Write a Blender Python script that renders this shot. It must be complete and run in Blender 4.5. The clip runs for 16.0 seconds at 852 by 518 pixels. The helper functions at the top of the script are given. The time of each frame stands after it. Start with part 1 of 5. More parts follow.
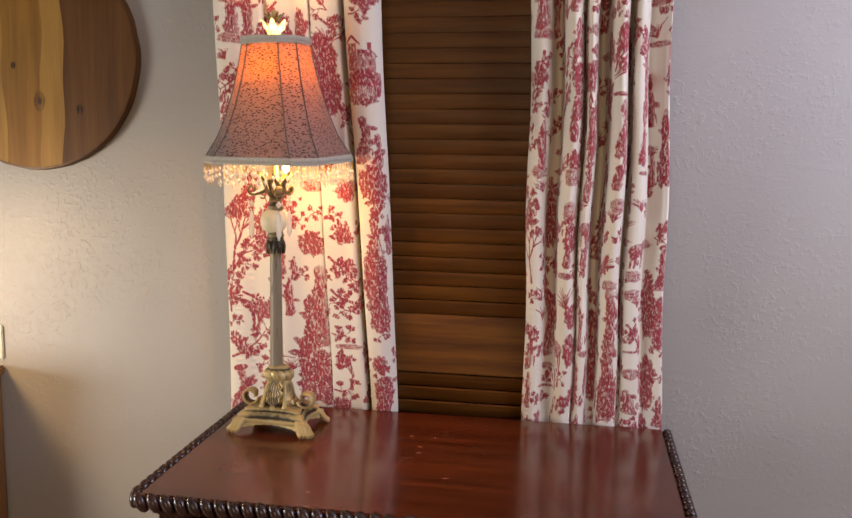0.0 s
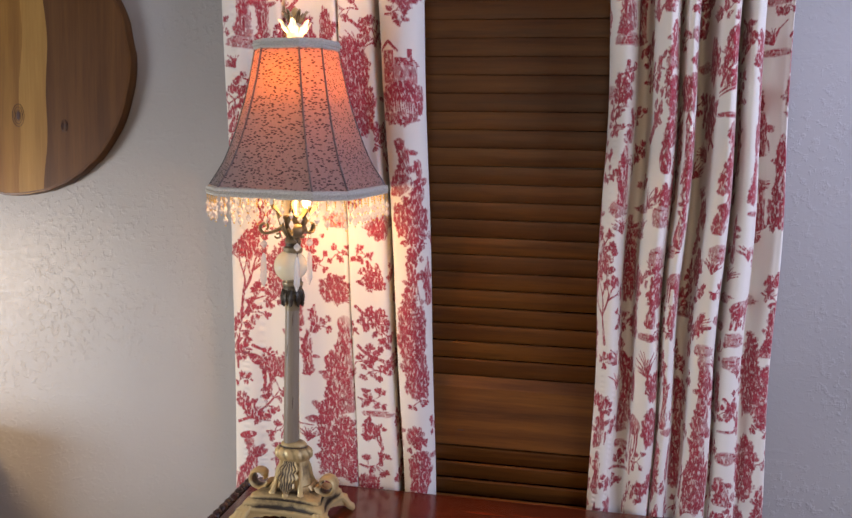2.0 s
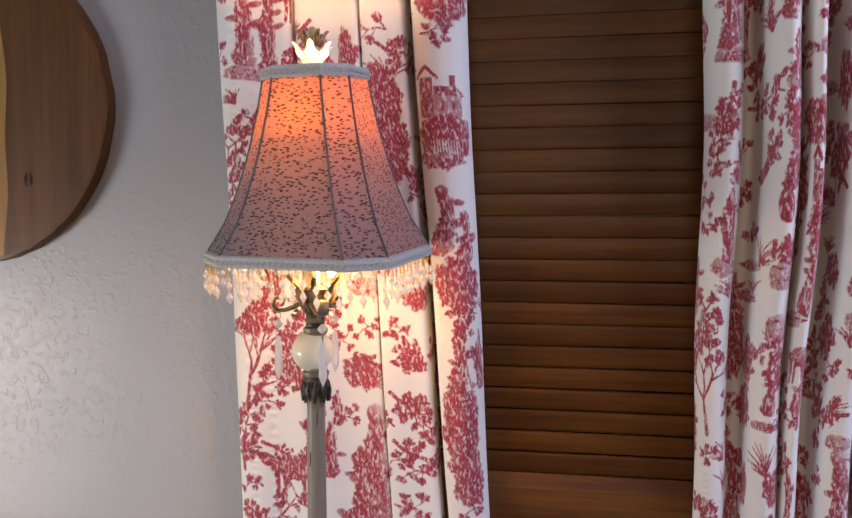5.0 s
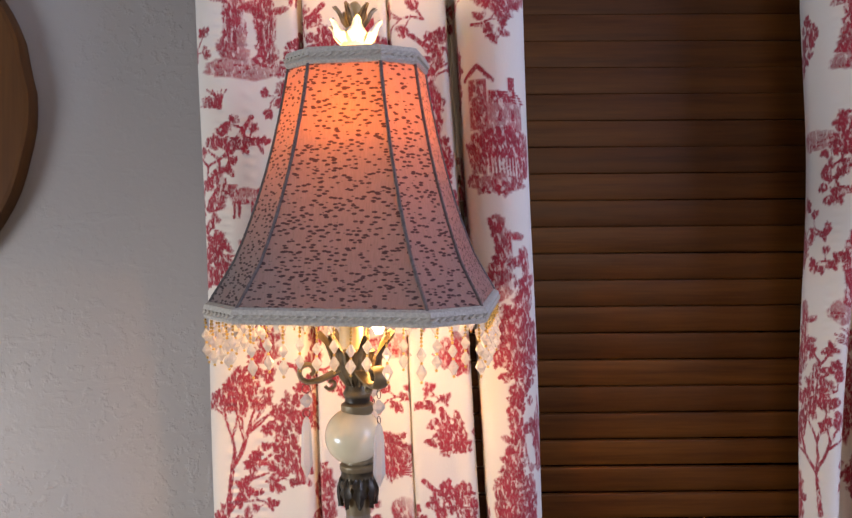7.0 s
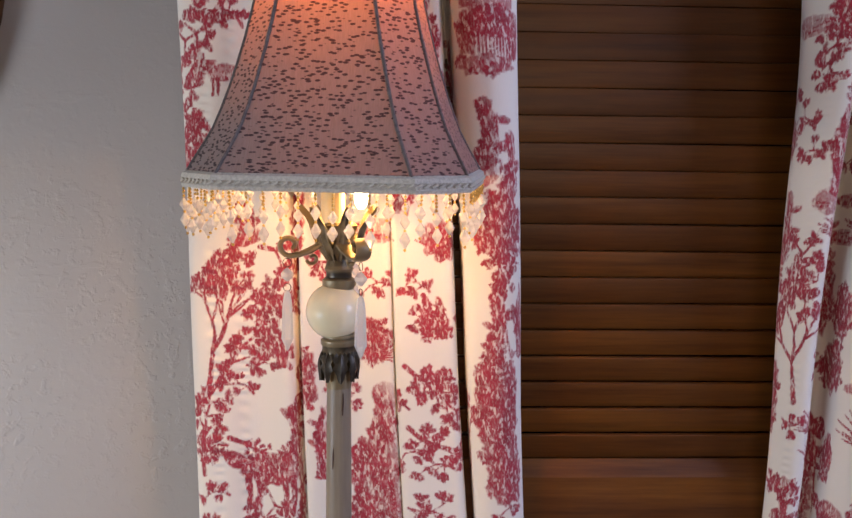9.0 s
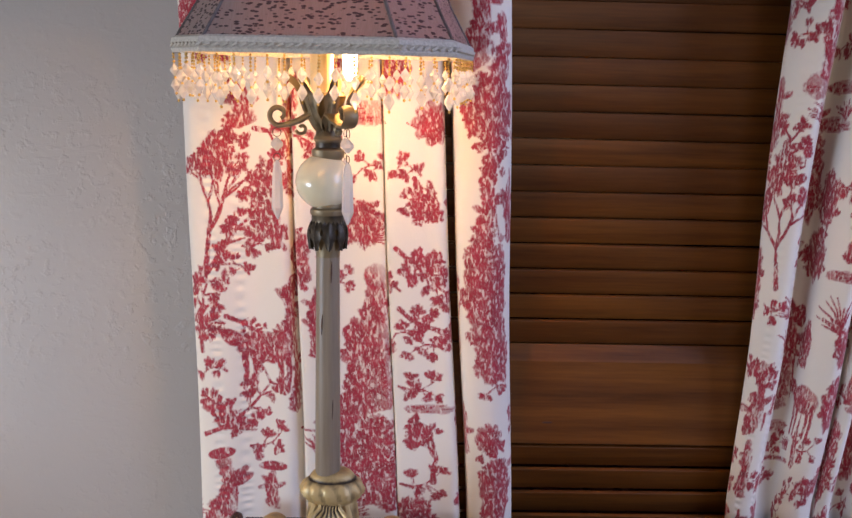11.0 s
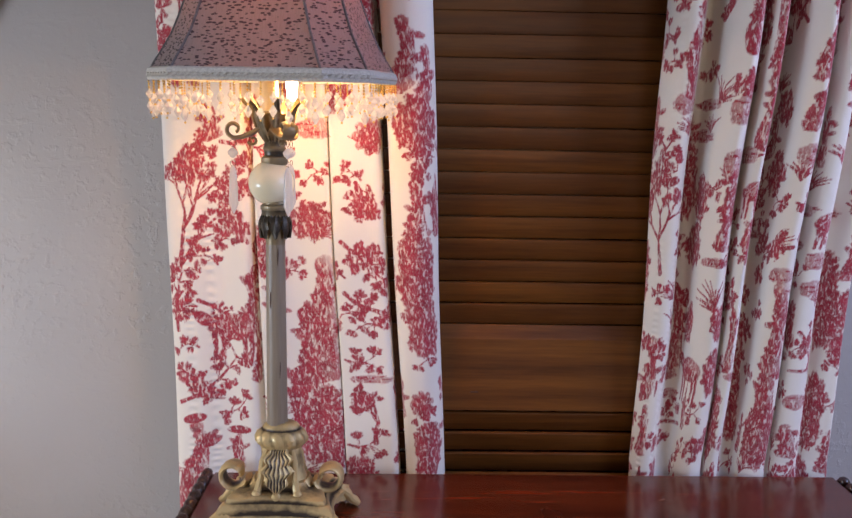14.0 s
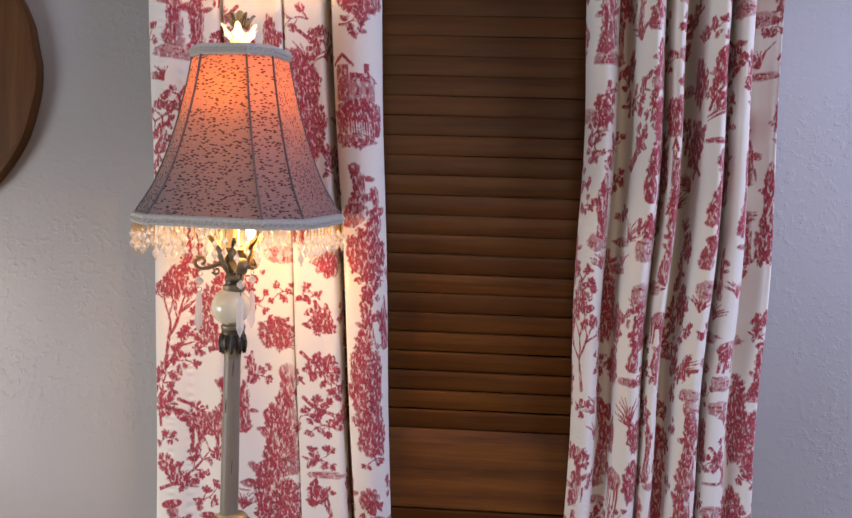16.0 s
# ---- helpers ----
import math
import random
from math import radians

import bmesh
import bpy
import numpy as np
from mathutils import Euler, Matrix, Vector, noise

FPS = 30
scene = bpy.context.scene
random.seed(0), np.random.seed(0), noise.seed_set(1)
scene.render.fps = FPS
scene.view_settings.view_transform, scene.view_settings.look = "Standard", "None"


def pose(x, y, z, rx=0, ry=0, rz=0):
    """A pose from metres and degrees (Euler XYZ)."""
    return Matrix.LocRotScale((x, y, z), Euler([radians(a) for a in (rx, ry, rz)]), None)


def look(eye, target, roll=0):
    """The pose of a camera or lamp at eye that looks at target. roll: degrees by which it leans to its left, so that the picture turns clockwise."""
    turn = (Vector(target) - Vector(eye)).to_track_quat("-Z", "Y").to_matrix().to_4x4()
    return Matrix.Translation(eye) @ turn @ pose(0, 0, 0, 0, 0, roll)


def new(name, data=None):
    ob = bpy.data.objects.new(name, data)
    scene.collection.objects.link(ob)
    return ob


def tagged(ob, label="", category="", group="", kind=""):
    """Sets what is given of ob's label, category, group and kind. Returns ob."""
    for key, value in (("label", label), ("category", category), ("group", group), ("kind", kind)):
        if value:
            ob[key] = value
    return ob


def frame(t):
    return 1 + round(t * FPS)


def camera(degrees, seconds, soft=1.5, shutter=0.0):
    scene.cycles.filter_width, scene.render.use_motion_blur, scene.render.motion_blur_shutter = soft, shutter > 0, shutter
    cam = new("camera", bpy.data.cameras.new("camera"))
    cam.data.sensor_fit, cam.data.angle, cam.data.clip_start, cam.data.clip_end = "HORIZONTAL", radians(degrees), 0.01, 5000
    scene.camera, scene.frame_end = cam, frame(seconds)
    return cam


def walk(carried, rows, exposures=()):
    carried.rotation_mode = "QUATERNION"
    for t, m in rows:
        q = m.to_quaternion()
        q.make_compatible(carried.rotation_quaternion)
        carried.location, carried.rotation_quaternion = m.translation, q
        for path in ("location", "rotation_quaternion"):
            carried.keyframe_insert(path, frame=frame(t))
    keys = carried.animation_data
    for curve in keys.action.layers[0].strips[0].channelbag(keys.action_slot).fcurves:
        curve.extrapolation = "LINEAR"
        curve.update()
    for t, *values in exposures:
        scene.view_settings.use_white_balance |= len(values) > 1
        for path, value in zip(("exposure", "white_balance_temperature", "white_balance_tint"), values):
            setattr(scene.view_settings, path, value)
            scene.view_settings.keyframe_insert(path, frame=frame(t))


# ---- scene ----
cam = camera(57.8, 16.0)
PATH = [
    (0, (0.3061, -1.6885, 1.3527), (-0.0174, 0.2708, 1.1153), 0.96),
    (0.5, (0.3203, -1.5778, 1.3591), (-0.0242, 0.3797, 1.1362), 1.23),
    (1, (0.2755, -1.4660, 1.3597), (-0.0652, 0.4933, 1.1476), 1.47),
    (1.5, (0.2135, -1.3967, 1.3782), (-0.1393, 0.5604, 1.1651), 1.54),
    (2, (0.1933, -1.4014, 1.3878), (-0.1656, 0.5552, 1.1810), 1.57),
    (2.5, (0.1935, -1.3978, 1.3888), (-0.1776, 0.5568, 1.1843), 1.57),
    (3, (0.1928, -1.3988, 1.3873), (-0.1895, 0.5545, 1.1908), 1.46),
    (3.5, (0.1938, -1.3971, 1.3877), (-0.1965, 0.5552, 1.1981), 1.12),
    (4, (0.1694, -1.3558, 1.3875), (-0.2208, 0.5980, 1.2124), 0.75),
    (4.5, (0.1298, -1.2601, 1.3953), (-0.2399, 0.6995, 1.2422), 0.38),
    (5, (0.0549, -1.1516, 1.4180), (-0.2765, 0.8171, 1.2987), -0.07),
    (5.2, (0.0265, -1.1053, 1.4257), (-0.2806, 0.8683, 1.3219), -0.22),
    (7.3, (-0.2027, -0.9217, 1.3933), (-0.1547, 1.0777, 1.4067), -0.19),
    (7.5, (-0.1997, -0.9176, 1.3858), (-0.1424, 1.0815, 1.3816), -0.01),
    (8, (-0.1975, -0.9178, 1.3755), (-0.1272, 1.0801, 1.3166), 0.15),
    (8.5, (-0.1989, -0.9188, 1.3656), (-0.1259, 1.0761, 1.2425), 0.49),
    (9, (-0.1969, -0.9190, 1.3500), (-0.1301, 1.0727, 1.1816), 0.61),
    (9.5, (-0.1950, -0.9156, 1.3348), (-0.1324, 1.0717, 1.1185), 0.76),
    (10, (-0.1967, -0.9142, 1.3241), (-0.1342, 1.0670, 1.0577), 0.93),
    (12.3, (-0.1294, -1.0269, 1.2584), (-0.1118, 0.9358, 0.8745), 1.53),
    (12.5, (-0.1258, -1.0388, 1.2650), (-0.1004, 0.9227, 0.8750), 1.50),
    (13, (-0.1024, -1.0568, 1.2654), (-0.0802, 0.9088, 0.8966), 1.14),
    (13.5, (-0.0889, -1.0870, 1.2665), (-0.0535, 0.8844, 0.9316), 0.94),
    (14, (-0.0886, -1.1232, 1.2809), (-0.0514, 0.8565, 0.9991), 0.97),
    (14.5, (-0.0941, -1.1753, 1.2976), (-0.0725, 0.8111, 1.0652), 1.20),
    (15, (-0.0226, -1.2293, 1.3178), (-0.0505, 0.7634, 1.1496), 1.45),
    (15.5, (0.0591, -1.2552, 1.3424), (-0.0125, 0.7396, 1.2185), 1.78),
    (16, (0.0821, -1.2697, 1.3657), (-0.0339, 0.7248, 1.2738), 1.95),
]
walk(cam, [(t, look(eye, target, roll)) for t, eye, target, roll in PATH],
     [(0, -0.08, 10900, 19), (1, -0.09, 9300, 19), (2, -0.10, 8100, 19), (4, -0.12, 7550, 20), (8, -0.24, 7650, 20), (10, -0.22, 7550, 20), (13, -0.16, 7050, 20), (16, -0.16, 7750, 20)])

# ---- world and light ----
world = bpy.data.worlds.new("world")
scene.world = world
world.use_nodes = True
sky = world.node_tree.nodes.new("ShaderNodeTexSky")
sky.sky_type, sky.sun_disc = "NISHITA", False
sky.sun_elevation, sky.sun_rotation = radians(35), radians(150)
world.node_tree.links.new(sky.outputs[0], world.node_tree.nodes["Background"].inputs[0])
world.node_tree.nodes["Background"].inputs[1].default_value = 0.1


def lamp(name, kind, m, power, rgb, size=0.1, size_y=None):
    data = bpy.data.lights.new(name, kind)
    data.energy, data.color = power, rgb
    if kind == "AREA":
        data.shape, data.size, data.size_y = "RECTANGLE", size, size_y or size
    else:
        data.shadow_soft_size = size
    ob = new(name, data)
    ob.matrix_world = m
    return ob


LAMP_X, LAMP_Y, TOP_Z = -0.255, -0.185, 0.803
# daylight through the low west window, a little from the east
lamp("west_daylight", "AREA", look((-2.22, -1.30, 0.78), (-0.5, 0.0, 0.30)), 46, (0.49, 0.70, 0.97), 0.9, 0.45)
lamp("east_daylight", "AREA", look((1.72, -1.05, 1.80), (0.55, 0.0, 1.70)), 44, (0.40, 0.56, 1.0), 1.0, 1.0)
# warm fill from behind the camera, added with no known source
lamp("south_daylight", "AREA", look((0.2, -3.2, 1.0), (0.3, 0.0, 0.95)), 9, (1.0, 0.87, 0.72), 1.3, 1.0)
# warm shaded lamp above the cabinet to the west
lamp("cabinet_lamp_light", "AREA", look((-1.32, -0.46, 1.15), (-0.95, -0.10, 0.46)), 4.4, (1.0, 0.78, 0.46), 0.16, 0.16)
# the bulb under the shade
lamp("lamp_bulb_light", "POINT", pose(LAMP_X + 0.004, LAMP_Y, 1.541), 8.6, (1.0, 0.53, 0.17), 0.031)
lamp("lamp_tube_light", "POINT", pose(LAMP_X + 0.021, LAMP_Y + 0.006, 1.343), 0.85, (1.0, 0.52, 0.15), 0.008)
scene.view_settings.exposure = 0.0


# ---- materials ----
class Nodes:
    def __init__(self, name):
        self.m = bpy.data.materials.new(name)
        self.m.use_nodes = True
        self.t = self.m.node_tree
        self.b = self.t.nodes["Principled BSDF"]
        self.out = self.t.nodes["Material Output"]

    def add(self, kind, ins=(), **props):
        n = self.t.nodes.new(kind)
        if "operation" in props:
            n.operation = props["operation"]
        if "use_clamp" in props:
            n.use_clamp = props["use_clamp"]
        if "data_type" in props:
            n.data_type, n.blend_type = props["data_type"], props["blend_type"]
        if "attribute_name" in props:
            n.attribute_name = props["attribute_name"]
        for k, v in dict(ins).items():
            self.put(n.inputs[k], v)
        return n

    def put(self, socket, v):
        if hasattr(v, "is_linked"):
            self.t.links.new(v, socket)
        else:
            socket.default_value = v

    def coords(self, scale=(1, 1, 1), kind="Object", turn=(0, 0, 0)):
        c = self.add("ShaderNodeTexCoord")
        return self.add("ShaderNodeMapping", {"Vector": c.outputs[kind], "Scale": scale, "Rotation": turn}).outputs[0]

    def noise(self, vec, scale, detail=4.0, rough=0.55):
        return self.add("ShaderNodeTexNoise", {"Vector": vec, "Scale": scale, "Detail": detail, "Roughness": rough}).outputs[0]

    def ramp(self, fac, *stops):
        n = self.add("ShaderNodeValToRGB", {"Fac": fac})
        e = n.color_ramp.elements
        while len(e) < len(stops):
            e.new(0.5)
        for el, (p, c) in zip(e, stops):
            el.position, el.color = p, (*c, 1) if len(c) == 3 else c
        return n.outputs[0]

    def math(self, op, a, b=0.0, clamp=False):
        return self.add("ShaderNodeMath", {0: a, 1: b}, operation=op, use_clamp=clamp).outputs[0]

    def mix(self, fac, a, b, blend="MIX"):
        n = self.add("ShaderNodeMix", {"Factor": fac}, data_type="RGBA", blend_type=blend)
        self.put(n.inputs[6], a)
        self.put(n.inputs[7], b)
        return n.outputs[2]

    def bump(self, height, strength, distance=0.002):
        n = self.add("ShaderNodeBump", {"Height": height, "Strength": strength, "Distance": distance})
        self.put(self.b.inputs["Normal"], n.outputs[0])
        return n.outputs[0]

    def base(self, colour=None, rough=None, metal=None, coat=None):
        for k, v in (("Base Color", colour), ("Roughness", rough), ("Metallic", metal), ("Coat Weight", coat)):
            if v is not None:
                self.put(self.b.inputs[k], v)
        return self.m


def grey(v):
    return (v, v, v)


def plaster():
    n = Nodes("painted_plaster")
    v = n.coords()
    fine = n.noise(v, 170, 3)
    blobs = n.ramp(n.noise(v, 75, 4, 0.6), (0.52, grey(0)), (0.64, grey(1)))
    where = n.ramp(n.noise(v, 3.5, 3), (0.42, grey(0)), (0.62, grey(1)))
    trowel = n.ramp(n.noise(n.coords((4, 4, 16)), 3, 4), (0.60, grey(0)), (0.66, grey(1)))
    h = n.math("ADD", n.math("MULTIPLY", blobs, n.math("ADD", n.math("MULTIPLY", where, 0.8), 0.12)), n.math("MULTIPLY", fine, 0.25))
    h = n.math("ADD", h, n.math("MULTIPLY", trowel, 0.15))
    n.bump(h, 0.42, 0.0020)
    tone = n.ramp(n.noise(v, 1.6, 5), (0.3, (0.335, 0.318, 0.300)), (0.7, (0.390, 0.370, 0.350)))
    return n.base(tone, n.ramp(fine, (0.3, grey(0.42)), (0.7, grey(0.6))))


def timber(name, dark, light, along="x", rough=(0.3, 0.5), coat=0.0, scale=1.0, bump=0.12, vary=0.25, spec=0.5):
    n = Nodes(name)
    sc = {"x": (0.7, 14, 14), "y": (14, 0.7, 14), "z": (14, 14, 0.7)}[along]
    v = n.coords(tuple(a * scale for a in sc))
    rnd = n.add("ShaderNodeObjectInfo").outputs["Random"]
    shifted = n.add("ShaderNodeVectorMath", {0: v, 1: (3.1, 5.7, 2.3)}, operation="ADD").outputs[0]
    off = n.add("ShaderNodeVectorMath", {0: shifted, "Scale": n.math("ADD", 1.0, n.math("MULTIPLY", rnd, 0.35))}, operation="SCALE").outputs[0]
    grain = n.noise(off, 3.2, 7, 0.62)
    pores = n.noise(off, 22, 3, 0.6)
    col = n.ramp(n.math("ADD", n.math("MULTIPLY", grain, 0.75), n.math("MULTIPLY", pores, 0.25)), (0.32, dark), (0.68, light))
    col = n.mix(n.math("MULTIPLY", rnd, vary), col, (*dark, 1))
    n.bump(pores, bump, 0.0008)
    n.base(col, n.ramp(n.noise(n.coords(), 9, 4), (0.3, grey(rough[0])), (0.7, grey(rough[1]))), coat=coat)
    n.b.inputs["Coat Roughness"].default_value = 0.12
    n.b.inputs["Specular IOR Level"].default_value = spec
    return n.m


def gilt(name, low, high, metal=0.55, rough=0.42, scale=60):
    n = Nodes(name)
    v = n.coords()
    # noise gives the wear; recess shade and edge gleam are put into the colour
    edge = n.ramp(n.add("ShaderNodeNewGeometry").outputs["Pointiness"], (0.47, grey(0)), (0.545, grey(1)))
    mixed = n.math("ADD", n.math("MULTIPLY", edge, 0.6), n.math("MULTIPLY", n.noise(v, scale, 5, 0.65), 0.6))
    worn_shaded = n.ramp(mixed, (0.44, low), (0.64, tuple((a + b) / 2 for a, b in zip(low, high))), (0.82, high))
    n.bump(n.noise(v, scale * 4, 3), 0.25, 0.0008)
    return n.base(worn_shaded, n.ramp(n.noise(v, scale * 2, 3), (0.3, grey(rough - 0.1)), (0.7, grey(rough + 0.15))), metal)


def plain(name, rgb, rough=0.5, metal=0.0, vary=0.12, scale=30):
    n = Nodes(name)
    f = n.noise(n.coords(), scale, 4)
    col = n.ramp(f, (0.3, tuple(c * (1 - vary) for c in rgb)), (0.7, tuple(min(1, c * (1 + vary)) for c in rgb)))
    return n.base(col, rough, metal)


def toile():
    """Cream cotton with a crimson print; the print is the mesh's own 'dye' attribute."""
    n = Nodes("printed_cotton")
    v = n.coords(kind="UV")
    dye = n.add("ShaderNodeAttribute", attribute_name="dye").outputs["Fac"]
    hatch = n.noise(n.add("ShaderNodeMapping", {"Vector": v, "Scale": (1, 0.45, 1), "Rotation": (0, 0, 0.7)}).outputs[0], 480, 3, 0.7)
    wash = n.noise(v, 60, 4)
    dye = n.math("MULTIPLY", n.math("POWER", dye, 0.5), 1.3, True)
    # engraved streaks: pale slivers that follow the drawing's slant
    slant = n.add("ShaderNodeMapping", {"Vector": v, "Scale": (1, 0.45, 1), "Rotation": (0, 0, 0.75)}).outputs[0]
    streak = n.ramp(n.noise(slant, 210, 3, 0.6), (0.37, grey(0.30)), (0.47, grey(1)))
    dye = n.math("MULTIPLY", dye, streak)
    inked = n.math("ADD", dye, n.math("MULTIPLY", n.math("SUBTRACT", hatch, 0.5), n.math("MULTIPLY", dye, 1.5)), True)
    weave = n.noise(n.add("ShaderNodeMapping", {"Vector": v, "Scale": (1, 0.2, 1)}).outputs[0], 900, 2)
    cream = n.mix(n.math("MULTIPLY", weave, 0.25), (0.80, 0.735, 0.645, 1), (0.71, 0.635, 0.54, 1))
    red = n.ramp(n.math("ADD", n.math("MULTIPLY", wash, 0.6), n.math("MULTIPLY", hatch, 0.4)), (0.35, (0.25, 0.005, 0.018)), (0.65, (0.46, 0.026, 0.050)))
    col = n.mix(inked, cream, red)
    n.bump(n.math("ADD", weave, n.noise(v, 25, 4)), 0.12, 0.002)
    n.base(col, 0.85)
    n.b.inputs["Sheen Weight"].default_value = 0.15
    thin = n.add("ShaderNodeBsdfTranslucent", {"Color": col})
    shader = n.add("ShaderNodeMixShader", {0: 0.05, 1: n.b.outputs[0], 2: thin.outputs[0]})
    n.t.links.new(shader.outputs[0], n.out.inputs[0])
    return n.m


def shade_cloth():
    """Speckled lilac-grey cloth over an orange lining that lets the bulb glow through."""
    n = Nodes("speckled_shade_cloth")
    v = n.coords(kind="UV")
    warp = n.add("ShaderNodeMapping", {"Vector": v, "Scale": (150, 340, 1), "Rotation": (0, 0, 0.30)}).outputs[0]
    cell = n.add("ShaderNodeTexVoronoi", {"Vector": warp, "Scale": 1.0, "Randomness": 1.0})
    pick = n.ramp(n.add("ShaderNodeSeparateColor", {0: cell.outputs["Color"]}).outputs[0], (0.12, grey(0)), (0.14, grey(1)))
    dash = n.math("MULTIPLY", n.ramp(cell.outputs["Distance"], (0.33, grey(1)), (0.42, grey(0))), pick)
    thread = n.noise(n.add("ShaderNodeMapping", {"Vector": v, "Scale": (900, 90, 1)}).outputs[0], 1.0, 3)
    cloth = n.mix(thread, (0.120, 0.110, 0.108, 1), (0.215, 0.198, 0.192, 1))
    col = n.mix(n.math("MULTIPLY", dash, 0.92), cloth, (0.018, 0.011, 0.016, 1))
    n.base(col, 0.85)
    n.bump(n.math("ADD", thread, dash), 0.4, 0.001)
    glow = n.mix(n.math("MULTIPLY", dash, 0.9), n.mix(thread, (0.98, 0.24, 0.004, 1), (1.0, 0.36, 0.009, 1)), (0.10, 0.012, 0.004, 1))
    thin = n.add("ShaderNodeBsdfTranslucent", {"Color": glow})
    shader = n.add("ShaderNodeMixShader", {0: 0.027, 1: n.b.outputs[0], 2: thin.outputs[0]})
    n.t.links.new(shader.outputs[0], n.out.inputs[0])
    return n.m


def crystal(name, tint=(1, 0.985, 0.95), ior=1.5):
    n = Nodes(name)
    n.base((*tint, 1), 0.03)
    n.b.inputs["Transmission Weight"].default_value = 0.66
    n.b.inputs["IOR"].default_value = ior
    # cut facets pass the bulb's light on to the far side
    thin = n.add("ShaderNodeBsdfTranslucent", {"Color": (*tint, 1)})
    shader = n.add("ShaderNodeMixShader", {0: 0.26, 1: n.b.outputs[0], 2: thin.outputs[0]})
    n.t.links.new(shader.outputs[0], n.out.inputs[0])
    return n.m


def glowing(name, rgb, strength):
    n = Nodes(name)
    n.base((*rgb, 1), 0.3)
    n.b.inputs["Emission Color"].default_value = (*rgb, 1)
    n.b.inputs["Emission Strength"].default_value = strength
    return n.m


PLASTER = plaster()
CEIL = plain("ceiling_paint", (0.75, 0.74, 0.72), 0.8)
FLOORWOOD = timber("floor_oak", (0.16, 0.08, 0.04), (0.30, 0.17, 0.08), "y")
SHUTTER = timber("stained_shutter_pine", (0.056, 0.015, 0.0022), (0.185, 0.062, 0.0095), "x", (0.36, 0.52), 0.05, 1.0, 0.1, 0.45, 0.30)
MAHOGANY = timber("polished_mahogany", (0.038, 0.0042, 0.0022), (0.21, 0.034, 0.010), "x", (0.17, 0.28), 0.35, 0.9, 0.06, 0.2)
MAHOGANY_DARK = timber("dark_carved_mahogany", (0.018, 0.006, 0.005), (0.06, 0.016, 0.011), "x", (0.2, 0.36), 0.3, 1.6, 0.15, 0.4)
PALE_SCUFF = plain("scuffed_finish", (0.42, 0.27, 0.20), 0.5)
BOARD_MID = timber("honey_pine", (0.19, 0.078, 0.016), (0.35, 0.165, 0.038), "z", (0.42, 0.58), 0.0, 0.6, 0.1, 0.2, 0.25)
BOARD_DARK = timber("walnut_stained_pine", (0.070, 0.025, 0.007), (0.15, 0.060, 0.016), "z", (0.42, 0.58), 0.0, 0.6, 0.1, 0.2, 0.25)
BOARD_LIGHT = timber("pale_pine", (0.26, 0.125, 0.030), (0.42, 0.22, 0.058), "z", (0.42, 0.58), 0.0, 0.6, 0.1, 0.1, 0.25)
KNOT = plain("dark_knot", (0.06, 0.022, 0.012), 0.6)
CABINET = timber("orange_brown_wood", (0.20, 0.085, 0.03), (0.34, 0.16, 0.06), "z")
PLATE = plain("ivory_plastic", (0.66, 0.60, 0.48), 0.4)
TOILE = toile()
SHADECLOTH = shade_cloth()
BRAID = plain("pale_braid", (0.46, 0.43, 0.37), 0.8, 0, 0.2, 400)
SEAM = plain("dark_seam_cord", (0.10, 0.09, 0.09), 0.8, 0, 0.3, 300)
# gilt and bronze: wear plus painted recess shade and bright edges
GILT = gilt("worn_gilt_resin_shaded", (0.034, 0.022, 0.014), (0.54, 0.385, 0.175), 0.32, 0.44, 85)
BRONZE = gilt("aged_bronze_resin_shaded", (0.040, 0.029, 0.018), (0.24, 0.18, 0.10), 0.45, 0.40, 70)
TAUPE = timber("taupe_painted_column", (0.185, 0.136, 0.090), (0.29, 0.220, 0.148), "z", (0.35, 0.5), 0, 1.0, 0.15, 0.0)
PORCELAIN = plain("cream_porcelain", (0.82, 0.72, 0.49), 0.12, 0, 0.05, 20)
CRYSTAL = crystal("clear_crystal")
GOLDBEAD = gilt("gold_bead", (0.45, 0.26, 0.06), (0.75, 0.48, 0.14), 0.9, 0.3, 300)
WIRE = plain("dark_wire", (0.06, 0.05, 0.04), 0.4, 0.8)
SLEEVE = plain("ivory_candle_sleeve", (0.80, 0.62, 0.32), 0.45)
BULB = glowing("lit_bulb", (1.0, 0.74, 0.42), 30.0)
PETAL = plain("white_enamel", (0.85, 0.80, 0.66), 0.35, 0, 0.06, 80)


# ---- mesh helpers ----
def part(name, bm, material, parent=None, label="", smooth=False, at=None):
    me = bpy.data.meshes.new(name)
    bmesh.ops.recalc_face_normals(bm, faces=bm.faces)
    bm.to_mesh(me)
    bm.free()
    if smooth:
        me.polygons.foreach_set("use_smooth", [True] * len(me.polygons))
        me.set_sharp_from_angle(angle=radians(40))
    me.materials.append(material)
    return place(name, me, parent, label, at)


def place(name, me, parent=None, label="", at=None):
    ob = new(name, me)
    if at is not None:
        ob.matrix_basis = at
    if parent:
        ob.parent = parent
    if label:
        ob["label"] = label
    return ob


def thing(name, label, category, m=None, group="", kind=""):
    ob = new(name)
    if m is not None:
        ob.matrix_basis = m
    return tagged(ob, label, category, group, kind)


